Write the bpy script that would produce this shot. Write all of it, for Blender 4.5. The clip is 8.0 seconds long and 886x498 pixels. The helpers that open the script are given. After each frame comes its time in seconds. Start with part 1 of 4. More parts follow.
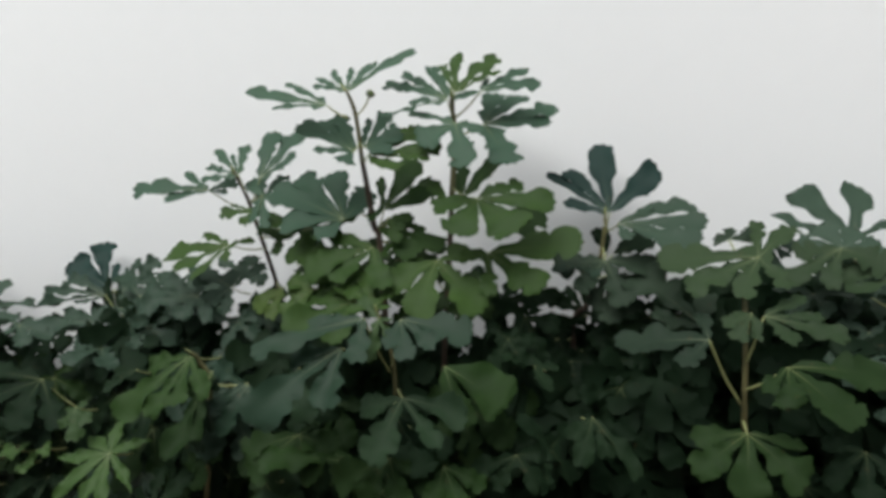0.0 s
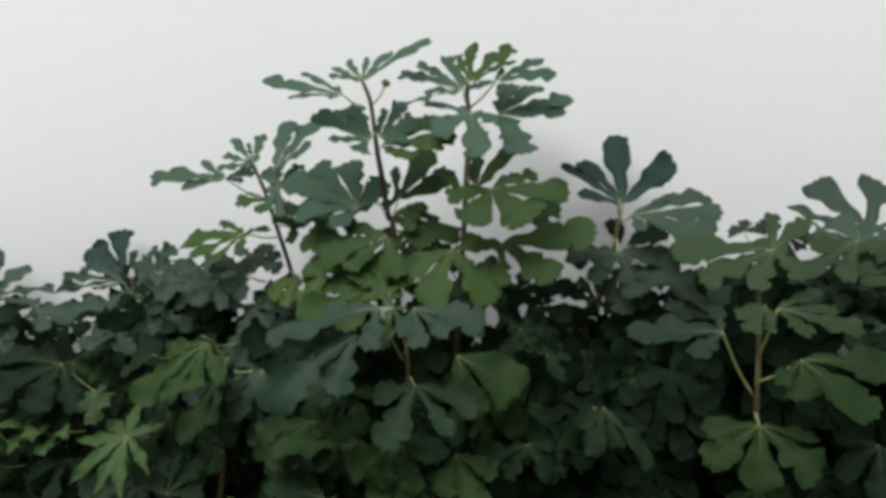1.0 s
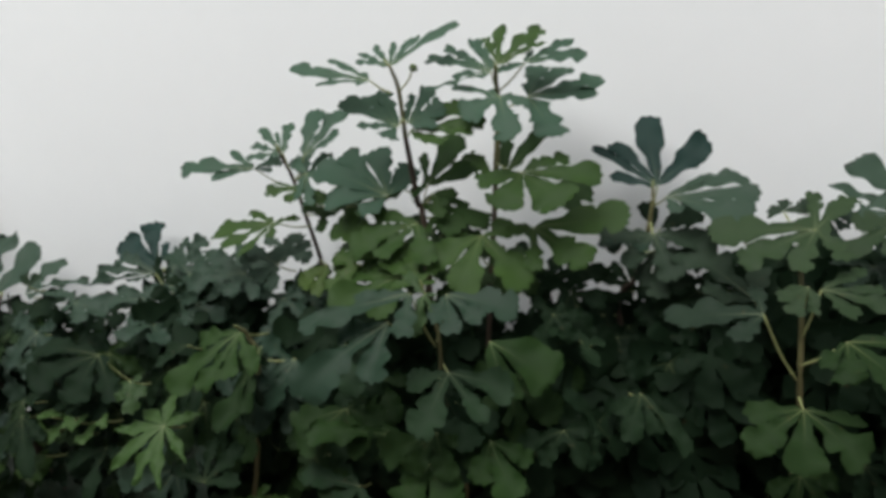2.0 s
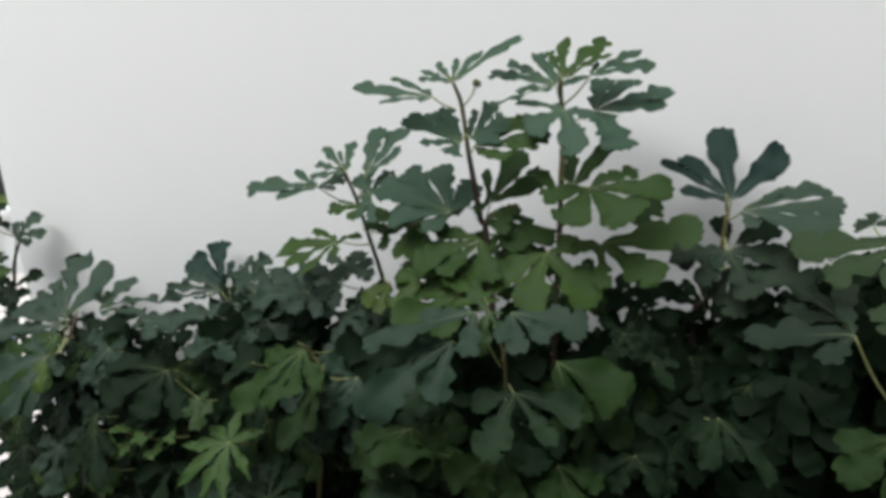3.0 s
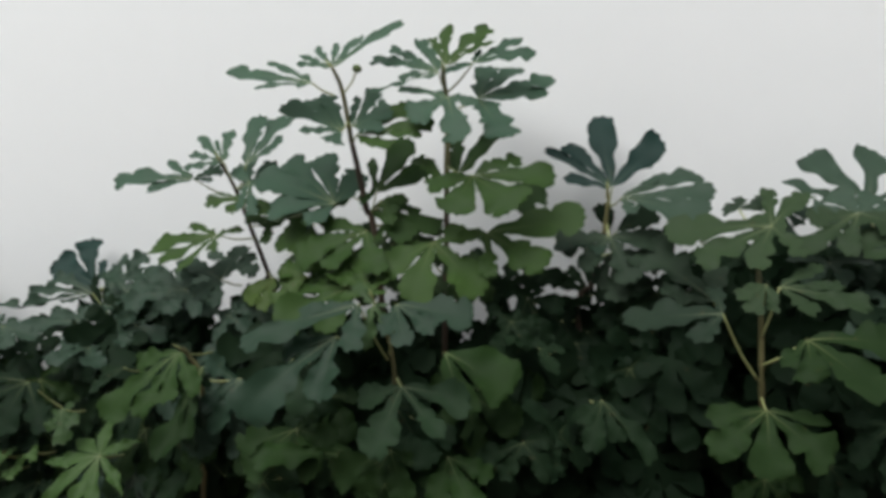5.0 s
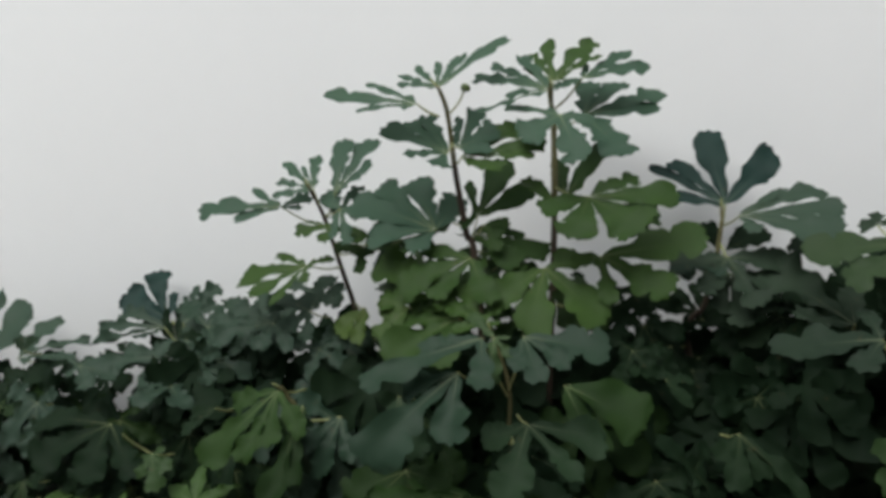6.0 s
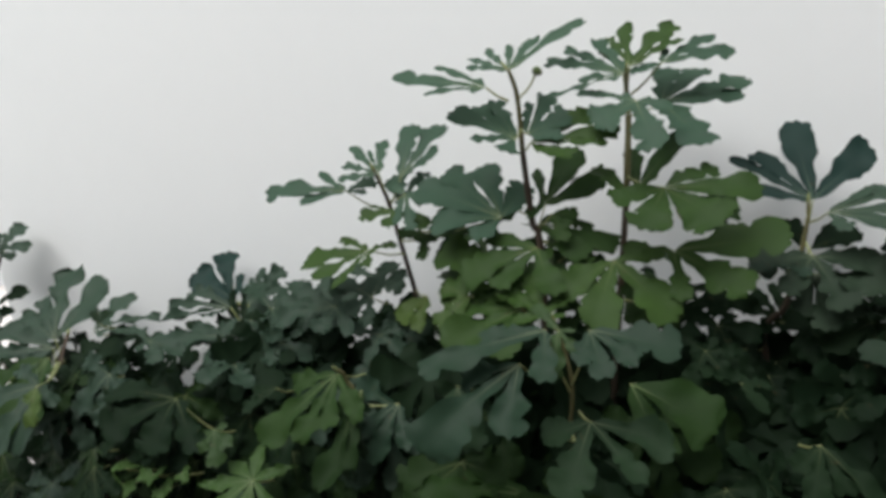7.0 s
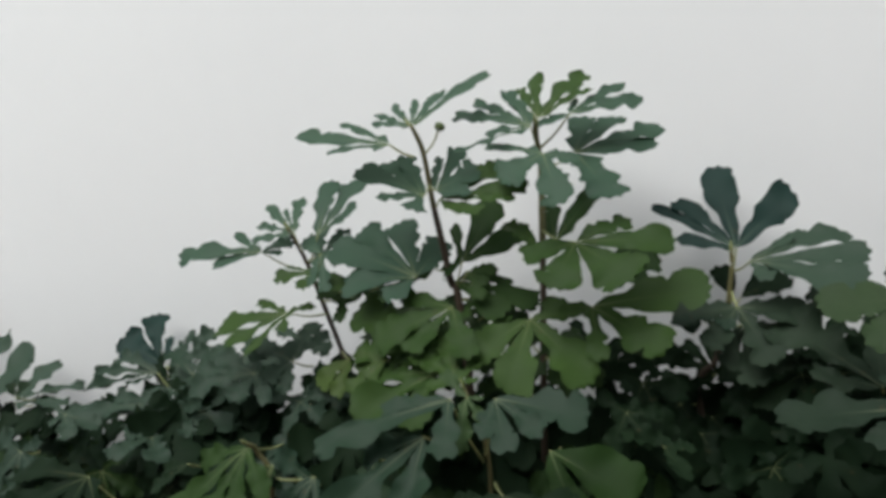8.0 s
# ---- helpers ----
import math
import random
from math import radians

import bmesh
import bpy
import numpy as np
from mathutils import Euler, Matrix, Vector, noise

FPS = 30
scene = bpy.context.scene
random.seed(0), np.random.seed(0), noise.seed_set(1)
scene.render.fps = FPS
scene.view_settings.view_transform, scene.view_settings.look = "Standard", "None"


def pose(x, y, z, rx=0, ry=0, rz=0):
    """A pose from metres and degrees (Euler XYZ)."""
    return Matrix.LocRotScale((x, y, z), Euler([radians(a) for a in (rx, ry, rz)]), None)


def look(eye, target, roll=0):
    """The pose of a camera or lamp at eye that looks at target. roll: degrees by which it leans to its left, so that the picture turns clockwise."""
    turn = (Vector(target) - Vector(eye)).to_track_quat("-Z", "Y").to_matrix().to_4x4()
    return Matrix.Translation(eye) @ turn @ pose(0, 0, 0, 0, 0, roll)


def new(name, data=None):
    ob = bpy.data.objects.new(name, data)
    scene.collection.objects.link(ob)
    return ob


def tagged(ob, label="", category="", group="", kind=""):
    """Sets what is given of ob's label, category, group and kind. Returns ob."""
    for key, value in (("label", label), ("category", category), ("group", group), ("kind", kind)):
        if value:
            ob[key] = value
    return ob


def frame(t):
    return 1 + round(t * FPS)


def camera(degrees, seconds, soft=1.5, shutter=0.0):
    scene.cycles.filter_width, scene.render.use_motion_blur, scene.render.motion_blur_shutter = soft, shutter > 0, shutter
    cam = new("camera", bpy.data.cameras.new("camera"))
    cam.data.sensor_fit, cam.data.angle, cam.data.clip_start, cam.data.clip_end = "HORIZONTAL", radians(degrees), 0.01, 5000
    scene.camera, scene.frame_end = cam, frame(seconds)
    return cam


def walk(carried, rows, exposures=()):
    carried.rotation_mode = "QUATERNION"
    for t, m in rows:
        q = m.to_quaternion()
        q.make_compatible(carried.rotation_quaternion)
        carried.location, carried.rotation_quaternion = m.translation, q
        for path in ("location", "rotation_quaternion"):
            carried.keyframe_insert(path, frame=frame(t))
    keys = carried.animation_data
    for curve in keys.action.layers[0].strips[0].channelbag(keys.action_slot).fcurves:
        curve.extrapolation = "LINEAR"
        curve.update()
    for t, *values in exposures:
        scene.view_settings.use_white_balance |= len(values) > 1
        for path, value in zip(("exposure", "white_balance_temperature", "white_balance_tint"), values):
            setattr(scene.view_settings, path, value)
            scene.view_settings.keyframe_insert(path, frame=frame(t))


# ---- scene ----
cam = camera(67.0, 8.0, soft=3.9)
PATH = [
    (0, (0.0, 0.0, 1.55), (-0.433, 1.878, 1.016), 0.0),
    (0.5, (-0.001, -0.002, 1.547), (-0.437, 1.873, 1.004), 0.6),
    (1, (-0.001, -0.007, 1.549), (-0.468, 1.856, 0.989), 0.2),
    (1.5, (-0.001, -0.008, 1.549), (-0.532, 1.816, 0.926), -0.3),
    (1.7, (-0.002, -0.006, 1.541), (-0.521, 1.831, 0.945), -0.9),
    (2.8, (-0.049, 0.012, 1.536), (-0.712, 1.811, 0.967), -3.1),
    (3, (-0.034, 0.012, 1.532), (-0.73, 1.811, 1.003), -2.9),
    (3.5, (0.006, 0.019, 1.525), (-0.395, 1.911, 1.017), 0.4),
    (3.8, (0.042, 0.045, 1.492), (-0.274, 1.927, 0.894), -1.4),
    (4, (0.015, 0.021, 1.508), (-0.246, 1.924, 0.951), 0.2),
    (4.5, (0.008, 0.041, 1.517), (-0.349, 1.926, 0.952), -1.1),
    (4.7, (0.012, 0.041, 1.513), (-0.43, 1.911, 0.957), -1.8),
    (5.8, (-0.151, 0.075, 1.525), (-0.527, 1.964, 0.987), -2.8),
    (6, (-0.186, 0.075, 1.522), (-0.642, 1.956, 1.018), -3.6),
    (6.5, (-0.234, 0.055, 1.519), (-0.887, 1.895, 1.087), -4.2),
    (6.8, (-0.237, 0.047, 1.53), (-0.911, 1.871, 1.062), -4.5),
    (7, (-0.194, 0.094, 1.505), (-0.83, 1.92, 0.996), -3.1),
    (7.5, (-0.156, 0.142, 1.509), (-0.745, 1.96, 0.919), -1.7),
    (8, (-0.088, 0.183, 1.523), (-0.701, 2.043, 1.118), -4.8),
]
walk(cam, [(t, look(eye, target, roll)) for t, eye, target, roll in PATH], [(0, 1.14), (1.5, 1.1), (3, 1.0), (3.5, 1.01), (4, 1.27), (4.7, 1.16), (6, .97), (6.5, .97), (7.5, 1.11), (8, 1.01)])

# ---------------------------------------------------------------- light
WALL_Y = 1.44          # face of the white wall
WALL_END = -2.022      # its free end
world = bpy.data.worlds.new("overcast_sky")
scene.world = world
world.use_nodes = True
sky = world.node_tree.nodes.new("ShaderNodeTexSky")
sky.sky_type, sky.sun_disc = "NISHITA", False
SUN_UP, SUN_FROM = 63.0, 203.0      # degrees above the horizon; compass direction, clockwise from +y
sky.sun_elevation, sky.sun_rotation = radians(SUN_UP), radians(SUN_FROM)
sky.air_density, sky.dust_density, sky.ozone_density = 1.0, 3.0, 1.0
tint = world.node_tree.nodes.new("ShaderNodeMix")
tint.data_type = "RGBA"
tint.inputs[0].default_value = 0.8
tint.inputs[7].default_value = (7.2, 7.8, 8.35, 1)
back = world.node_tree.nodes["Background"]
world.node_tree.links.new(sky.outputs[0], tint.inputs[6])
world.node_tree.links.new(tint.outputs[2], back.inputs[0])
back.inputs[1].default_value = 0.066
sun = new("sun", bpy.data.lights.new("sun", "SUN"))
sun.data.energy, sun.data.angle, sun.data.color = 2.6, radians(50), (1.0, 0.985, 0.965)
a, e = radians(SUN_FROM), radians(SUN_UP)
sun.matrix_world = look((8 * math.sin(a) * math.cos(e), 8 * math.cos(a) * math.cos(e), 8 * math.sin(e)), (0, 0, 0))


# ---------------------------------------------------------------- materials
class Nodes:
    """Short hand for building one node material."""

    def __init__(self, name, rough=0.6, spec=0.4, metal=0.0):
        self.mat = bpy.data.materials.new(name)
        self.mat.use_nodes = True
        self.tree = self.mat.node_tree
        self.shader = self.tree.nodes["Principled BSDF"]
        self.shader.inputs["Roughness"].default_value = rough
        self.shader.inputs["Specular IOR Level"].default_value = spec
        self.shader.inputs["Metallic"].default_value = metal

    def add(self, kind):
        return self.tree.nodes.new(kind)

    def link(self, a, b):
        self.tree.links.new(a, b)

    def noise(self, scale, detail=4.0, rough=0.55, coords="Object"):
        where = self.add("ShaderNodeTexCoord")
        n = self.add("ShaderNodeTexNoise")
        n.inputs["Scale"].default_value, n.inputs["Detail"].default_value, n.inputs["Roughness"].default_value = scale, detail, rough
        self.link(where.outputs[coords], n.inputs["Vector"])
        return n.outputs["Fac"]

    def mix(self, fac, a, b, how="MIX"):
        m = self.add("ShaderNodeMix")
        m.data_type, m.blend_type = "RGBA", how
        for socket, value in ((m.inputs[0], fac), (m.inputs[6], a), (m.inputs[7], b)):
            if isinstance(value, (int, float)):
                socket.default_value = value
            elif isinstance(value, tuple):
                socket.default_value = (*value, 1)
            else:
                self.link(value, socket)
        return m.outputs[2]

    def calc(self, how, a, b=0.0, c=0.0):
        m = self.add("ShaderNodeMath")
        m.operation = how
        for socket, value in zip(m.inputs, (a, b, c)):
            if isinstance(value, (int, float)):
                socket.default_value = value
            else:
                self.link(value, socket)
        return m.outputs[0]

    def bump(self, height, strength, distance=0.002):
        b = self.add("ShaderNodeBump")
        b.inputs["Strength"].default_value, b.inputs["Distance"].default_value = strength, distance
        self.link(height, b.inputs["Height"])
        self.link(b.outputs[0], self.shader.inputs["Normal"])

    def colour(self, c):
        if isinstance(c, tuple):
            self.shader.inputs["Base Color"].default_value = (*c, 1)
        else:
            self.link(c, self.shader.inputs["Base Color"])
        return self


def plain(name, dark, light, scale, rough=0.7, spec=0.3, relief=0.2, distance=0.002):
    """A surface whose colour wanders between two tones, with fine relief."""
    n = Nodes(name, rough, spec)
    coarse, fine = n.noise(scale, 5), n.noise(scale * 9, 4)
    n.colour(n.mix(n.calc("MULTIPLY_ADD", fine, 0.35, n.calc("MULTIPLY", coarse, 0.65)), dark, light))
    n.bump(fine, relief, distance)
    return n.mat


def leaf_material(name, dark, light, vein, gloss=0.52, shine=0.14):
    """Fig leaf: mottled green with pale ribs along each lobe (u: across, -1 to 1; v: along) and a leathery, rough surface."""
    n = Nodes(name, gloss, shine)
    uv = n.add("ShaderNodeUVMap")
    split = n.add("ShaderNodeSeparateXYZ")
    n.link(uv.outputs[0], split.inputs[0])
    across, along = n.calc("ABSOLUTE", split.outputs[0]), split.outputs[1]
    info = n.add("ShaderNodeObjectInfo").outputs["Random"]
    blotch, grain = n.noise(14, 3), n.noise(160, 3)
    tone = n.calc("ADD", n.calc("MULTIPLY", blotch, 0.75), n.calc("MULTIPLY_ADD", info, 0.5, -0.22))
    base = n.mix(tone, dark, light)
    base = n.mix(n.calc("MULTIPLY", grain, 0.35), base, tuple(0.55 * v for v in dark))
    spot = n.calc("GREATER_THAN", n.noise(55, 2), 0.73)
    base = n.mix(n.calc("MULTIPLY", spot, 0.45), base, (0.045, 0.036, 0.016))
    # the midrib of the lobe, thinning towards the tip, and slanting side ribs
    rib = n.calc("LESS_THAN", across, n.calc("MULTIPLY_ADD", along, -0.011, 0.014))
    slant = n.calc("FRACT", n.calc("SUBTRACT", n.calc("MULTIPLY", along, 6.5), n.calc("MULTIPLY", across, 26.0)))
    side = n.calc("MULTIPLY", n.calc("LESS_THAN", slant, 0.08), 0.08)
    fade = n.calc("POWER", n.calc("SUBTRACT", 1.0, along), 3.0)
    ribs = n.calc("MAXIMUM", n.calc("MULTIPLY", n.calc("MULTIPLY", rib, fade), 0.95), side)
    n.colour(n.mix(ribs, base, vein))
    n.bump(n.calc("ADD", n.calc("MULTIPLY", grain, 0.5), n.calc("MULTIPLY", rib, -0.6)), 0.18, 0.001)
    rough = n.calc("MULTIPLY_ADD", blotch, 0.25, gloss - 0.1)
    n.link(rough, n.shader.inputs["Roughness"])
    thin = n.add("ShaderNodeBsdfTranslucent")
    n.link(n.mix(0.5, base, tuple(min(1.0, 1.6 * v) for v in light)), thin.inputs[0])
    both = n.add("ShaderNodeMixShader")
    both.inputs[0].default_value = 0.18
    n.link(n.shader.outputs[0], both.inputs[1])
    n.link(thin.outputs[0], both.inputs[2])
    n.link(both.outputs[0], n.tree.nodes["Material Output"].inputs[0])
    return n.mat


# Darkened well below leaf green: shade in and under the crowns is in this colour.
DEEP_SHADE = leaf_material("leaf_deep_shade_green", (0.0045, 0.012, 0.0055), (0.0125, 0.026, 0.011), (0.05, 0.065, 0.03), 0.6, 0.06)
FRESH = leaf_material("leaf_fresh_green", (0.0172, 0.0410, 0.0082), (0.0355, 0.0695, 0.0142), (0.09, 0.115, 0.045), 0.54, 0.12)
YELLOW = leaf_material("leaf_yellowing", (0.030, 0.056, 0.010), (0.056, 0.090, 0.020), (0.11, 0.12, 0.045))
BLUISH = leaf_material("leaf_bluish_green", (0.0102, 0.0265, 0.0148), (0.0235, 0.0480, 0.0270), (0.08, 0.10, 0.06))
YOUNG = leaf_material("leaf_young_green", (0.022, 0.051, 0.031), (0.045, 0.086, 0.053), (0.12, 0.15, 0.08))
# FRESH copied at about half strength; low leaves carry their shade in it.
FRESH_SHADE = leaf_material("leaf_fresh_green_shade", (0.0085, 0.021, 0.0055), (0.0185, 0.039, 0.011), (0.08, 0.10, 0.04), 0.6, 0.08)
SAGE = leaf_material("leaf_sage_green", (0.016, 0.037, 0.011), (0.032, 0.061, 0.019), (0.10, 0.125, 0.06))
SLATE = leaf_material("leaf_slate_green", (0.0175, 0.035, 0.0225), (0.037, 0.0645, 0.041), (0.09, 0.11, 0.07))
WEED = leaf_material("leaf_weed_green", (0.026, 0.058, 0.013), (0.051, 0.096, 0.025), (0.10, 0.13, 0.06))
# FRESH copied a little dimmer, with lighter shade put into the colour.
FRESH_DIM = leaf_material("leaf_shaded_green", (0.0115, 0.031, 0.0068), (0.0255, 0.053, 0.0120), (0.08, 0.11, 0.045), 0.56, 0.1)
TEAL = leaf_material("leaf_dark_teal", (0.008, 0.023, 0.019), (0.017, 0.039, 0.032), (0.06, 0.09, 0.065), 0.56, 0.1)
# Dull green with the shade of overhung leaves put into its colour.
SHADE = leaf_material("leaf_dull_green_shade", (0.009, 0.023, 0.010), (0.021, 0.041, 0.019), (0.07, 0.09, 0.05), 0.58, 0.09)
# Slate green copied darker for the shaded leaves of the right plant.
DUSK = leaf_material("leaf_grey_green_shade", (0.011, 0.022, 0.013), (0.025, 0.041, 0.024), (0.08, 0.10, 0.06), 0.58, 0.1)
LIME = leaf_material("leaf_pale_yellow_green", (0.022, 0.046, 0.010), (0.046, 0.080, 0.018), (0.10, 0.12, 0.045))
DULL = leaf_material("leaf_dull_sage", (0.015, 0.030, 0.012), (0.030, 0.053, 0.021), (0.09, 0.11, 0.055), 0.56, 0.11)
RUST = leaf_material("leaf_withered_brown", (0.05, 0.026, 0.018), (0.10, 0.055, 0.035), (0.12, 0.08, 0.05), 0.7, 0.05)
TONES = {"dull": DULL, "rust": RUST, "lime": LIME, "dusk": DUSK, "fresh_dim": FRESH_DIM, "shade": SHADE, "teal": TEAL, "weed": WEED, "slate": SLATE, "sage": SAGE, "fresh_shade": FRESH_SHADE, "young": YOUNG, "deep_shade": DEEP_SHADE, "fresh": FRESH, "yellow": YELLOW, "bluish": BLUISH}
STALK = plain("leaf_stalk_green", (0.13, 0.15, 0.055), (0.24, 0.26, 0.11), 30, 0.5)
BARK_DARK = plain("shoot_bark_brown", (0.035, 0.026, 0.020), (0.085, 0.062, 0.045), 60, 0.75, 0.2, 0.4)
BARK_GREEN = plain("shoot_bark_green", (0.066, 0.064, 0.026), (0.130, 0.120, 0.050), 60, 0.6, 0.3, 0.3)
PLASTER = plain("white_wall_paint", (0.705, 0.72, 0.725), (0.765, 0.775, 0.775), 1.7, 0.85, 0.2, 0.10, 0.001)
SOIL = plain("garden_soil", (0.030, 0.022, 0.016), (0.080, 0.060, 0.042), 6, 0.95, 0.1, 0.8, 0.02)
# Ground out of view; its pink is there to bounce warm light onto the wall.
BOUNCE_GRAVEL = plain("pink_bounce_gravel", (0.24, 0.165, 0.14), (0.38, 0.275, 0.24), 14, 0.9, 0.15, 0.7, 0.01)
PAVING = plain("pale_paving", (0.42, 0.39, 0.37), (0.60, 0.57, 0.54), 3, 0.85, 0.2, 0.3, 0.004)
HEDGE = plain("hedge_dull_green", (0.075, 0.08, 0.055), (0.17, 0.165, 0.115), 4, 0.8, 0.2)
RED_LEAF = plain("red_brown_leaf", (0.10, 0.022, 0.025), (0.22, 0.06, 0.06), 3, 0.7, 0.2)
GREY_STONE = plain("grey_block_wall", (0.06, 0.06, 0.075), (0.13, 0.13, 0.15), 1.2, 0.9, 0.2, 0.5, 0.01)
BLUE_BAG = plain("pale_blue_plastic", (0.30, 0.42, 0.62), (0.45, 0.56, 0.74), 9, 0.4, 0.5)
CEMENT = plain("grey_cement", (0.16, 0.16, 0.155), (0.22, 0.22, 0.21), 1.5, 0.9, 0.2, 0.2, 0.002)
GRASS = plain("lawn_grass", (0.060, 0.100, 0.025), (0.125, 0.170, 0.045), 3, 0.9, 0.1, 0.8, 0.03)


# ---------------------------------------------------------------- building helpers
def mesh_object(name, bm, material, smooth=True):
    data = bpy.data.meshes.new(name)
    bm.to_mesh(data)
    bm.free()
    if smooth:
        data.shade_smooth()
    data.materials.append(material)
    return new(name, data)


def part(name, bm, material, parent, label="", at=None, smooth=True):
    """Links a bmesh as one mesh object under a thing or a part."""
    ob = mesh_object(name, bm, material, smooth)
    ob.parent = parent
    if at is not None:
        ob.matrix_basis = at
    return tagged(ob, label)


def box(bm, lo, hi, bevel=0.0):
    lo, hi = Vector(lo), Vector(hi)
    made = bmesh.ops.create_cube(bm, size=1.0, matrix=Matrix.Translation((lo + hi) / 2) @ Matrix.Diagonal((*(hi - lo), 1)))
    if bevel:
        edges = list({e for v in made["verts"] for e in v.link_edges})
        bmesh.ops.bevel(bm, geom=edges, offset=bevel, segments=2, affect="EDGES")
    return bm


def tube(points, radii, sides=7):
    """A tapered round stem through the points."""
    bm = bmesh.new()
    points = [Vector(p) for p in points]
    rings = []
    for n, p in enumerate(points):
        ahead = (points[min(n + 1, len(points) - 1)] - points[max(n - 1, 0)]).normalized()
        turn = ahead.to_track_quat("Z", "Y").to_matrix()
        rings.append([bm.verts.new(p + turn @ Vector((math.cos(k * math.tau / sides), math.sin(k * math.tau / sides), 0)) * radii[n]) for k in range(sides)])
    for a, b in zip(rings, rings[1:]):
        for k in range(sides):
            bm.faces.new((a[k], a[(k + 1) % sides], b[(k + 1) % sides], b[k]))
    bm.faces.new(rings[0][::-1]), bm.faces.new(rings[-1])
    return bm


def curve_points(points, steps):
    """Points of a smooth line through the given ones."""
    points = [Vector(p) for p in points]
    points = [2 * points[0] - points[1], *points, 2 * points[-1] - points[-2]]
    out = []
    for n in range(1, len(points) - 2):
        p0, p1, p2, p3 = points[n - 1 : n + 3]
        for k in range(steps):
            t = k / steps
            out.append(0.5 * (2 * p1 + (p2 - p0) * t + (2 * p0 - 5 * p1 + 4 * p2 - p3) * t * t + (3 * p1 - p0 - 3 * p2 + p3) * t**3))
    return [*out, points[-2]]


# ---------------------------------------------------------------- the fig plants
def ease(v, low, high):
    """0 below low, 1 above high, smooth between."""
    u = min(max((v - low) / (high - low), 0), 1)
    return u * u * (3 - 2 * u)


class Edge:
    """One side of a lobe: neck, shoulder, side lobes cut by notches and a scalloped margin, all its own."""

    def __init__(self, rng, pointed, neck, length, tooth, late):
        self.neck = neck * rng.uniform(0.85, 1.15)
        self.rise = rng.uniform(0.28, 0.42) + late
        self.full = self.rise + rng.uniform(0.16, 0.28)
        self.peak = 0.45 if pointed else rng.uniform(0.70, 0.86)
        self.blunt = rng.uniform(2.4, 4.4)
        self.notch, self.depth = rng.uniform(0.60, 0.86), 0.0 if pointed else tooth * rng.choice((0.12, 0.24, 0.34, 0.44))
        self.second, self.shallow = rng.uniform(0.40, 0.56), 0.0 if pointed else tooth * rng.choice((0.0, 0.12, 0.26))
        self.tight = rng.uniform(0.026, 0.05)
        self.waves, self.phase = length * rng.uniform(28, 44), rng.uniform(0, 3)      # a scallop every three centimetres or so
        self.teeth = 0.05 if pointed else tooth * rng.uniform(0.07, 0.17)
        self.pointed = pointed

    def width(self, s):
        """Half width at s along the lobe, as a share of its greatest."""
        w = self.neck + (1 - self.neck) * ease(s, self.rise, self.full)
        if s > self.peak:
            q = (s - self.peak) / (1.002 - self.peak)
            w *= (1 - q) ** 0.8 if self.pointed else max(1 - q**self.blunt, 0.0) ** 0.5
        w *= 1 - self.depth * math.exp(-abs((s - self.notch) / self.tight) ** 1.6) - self.shallow * math.exp(-abs((s - self.second) / self.tight) ** 1.6)
        scallop = abs(math.sin(math.pi * self.waves * s + self.phase + 0.6 * math.sin(9 * s + self.phase))) ** 0.8
        return w * (1 + self.teeth * ease(s, 0.25, 0.45) * (scallop - 0.6) * (0.65 + 0.35 * math.sin(13 * s + 2 * self.phase)))


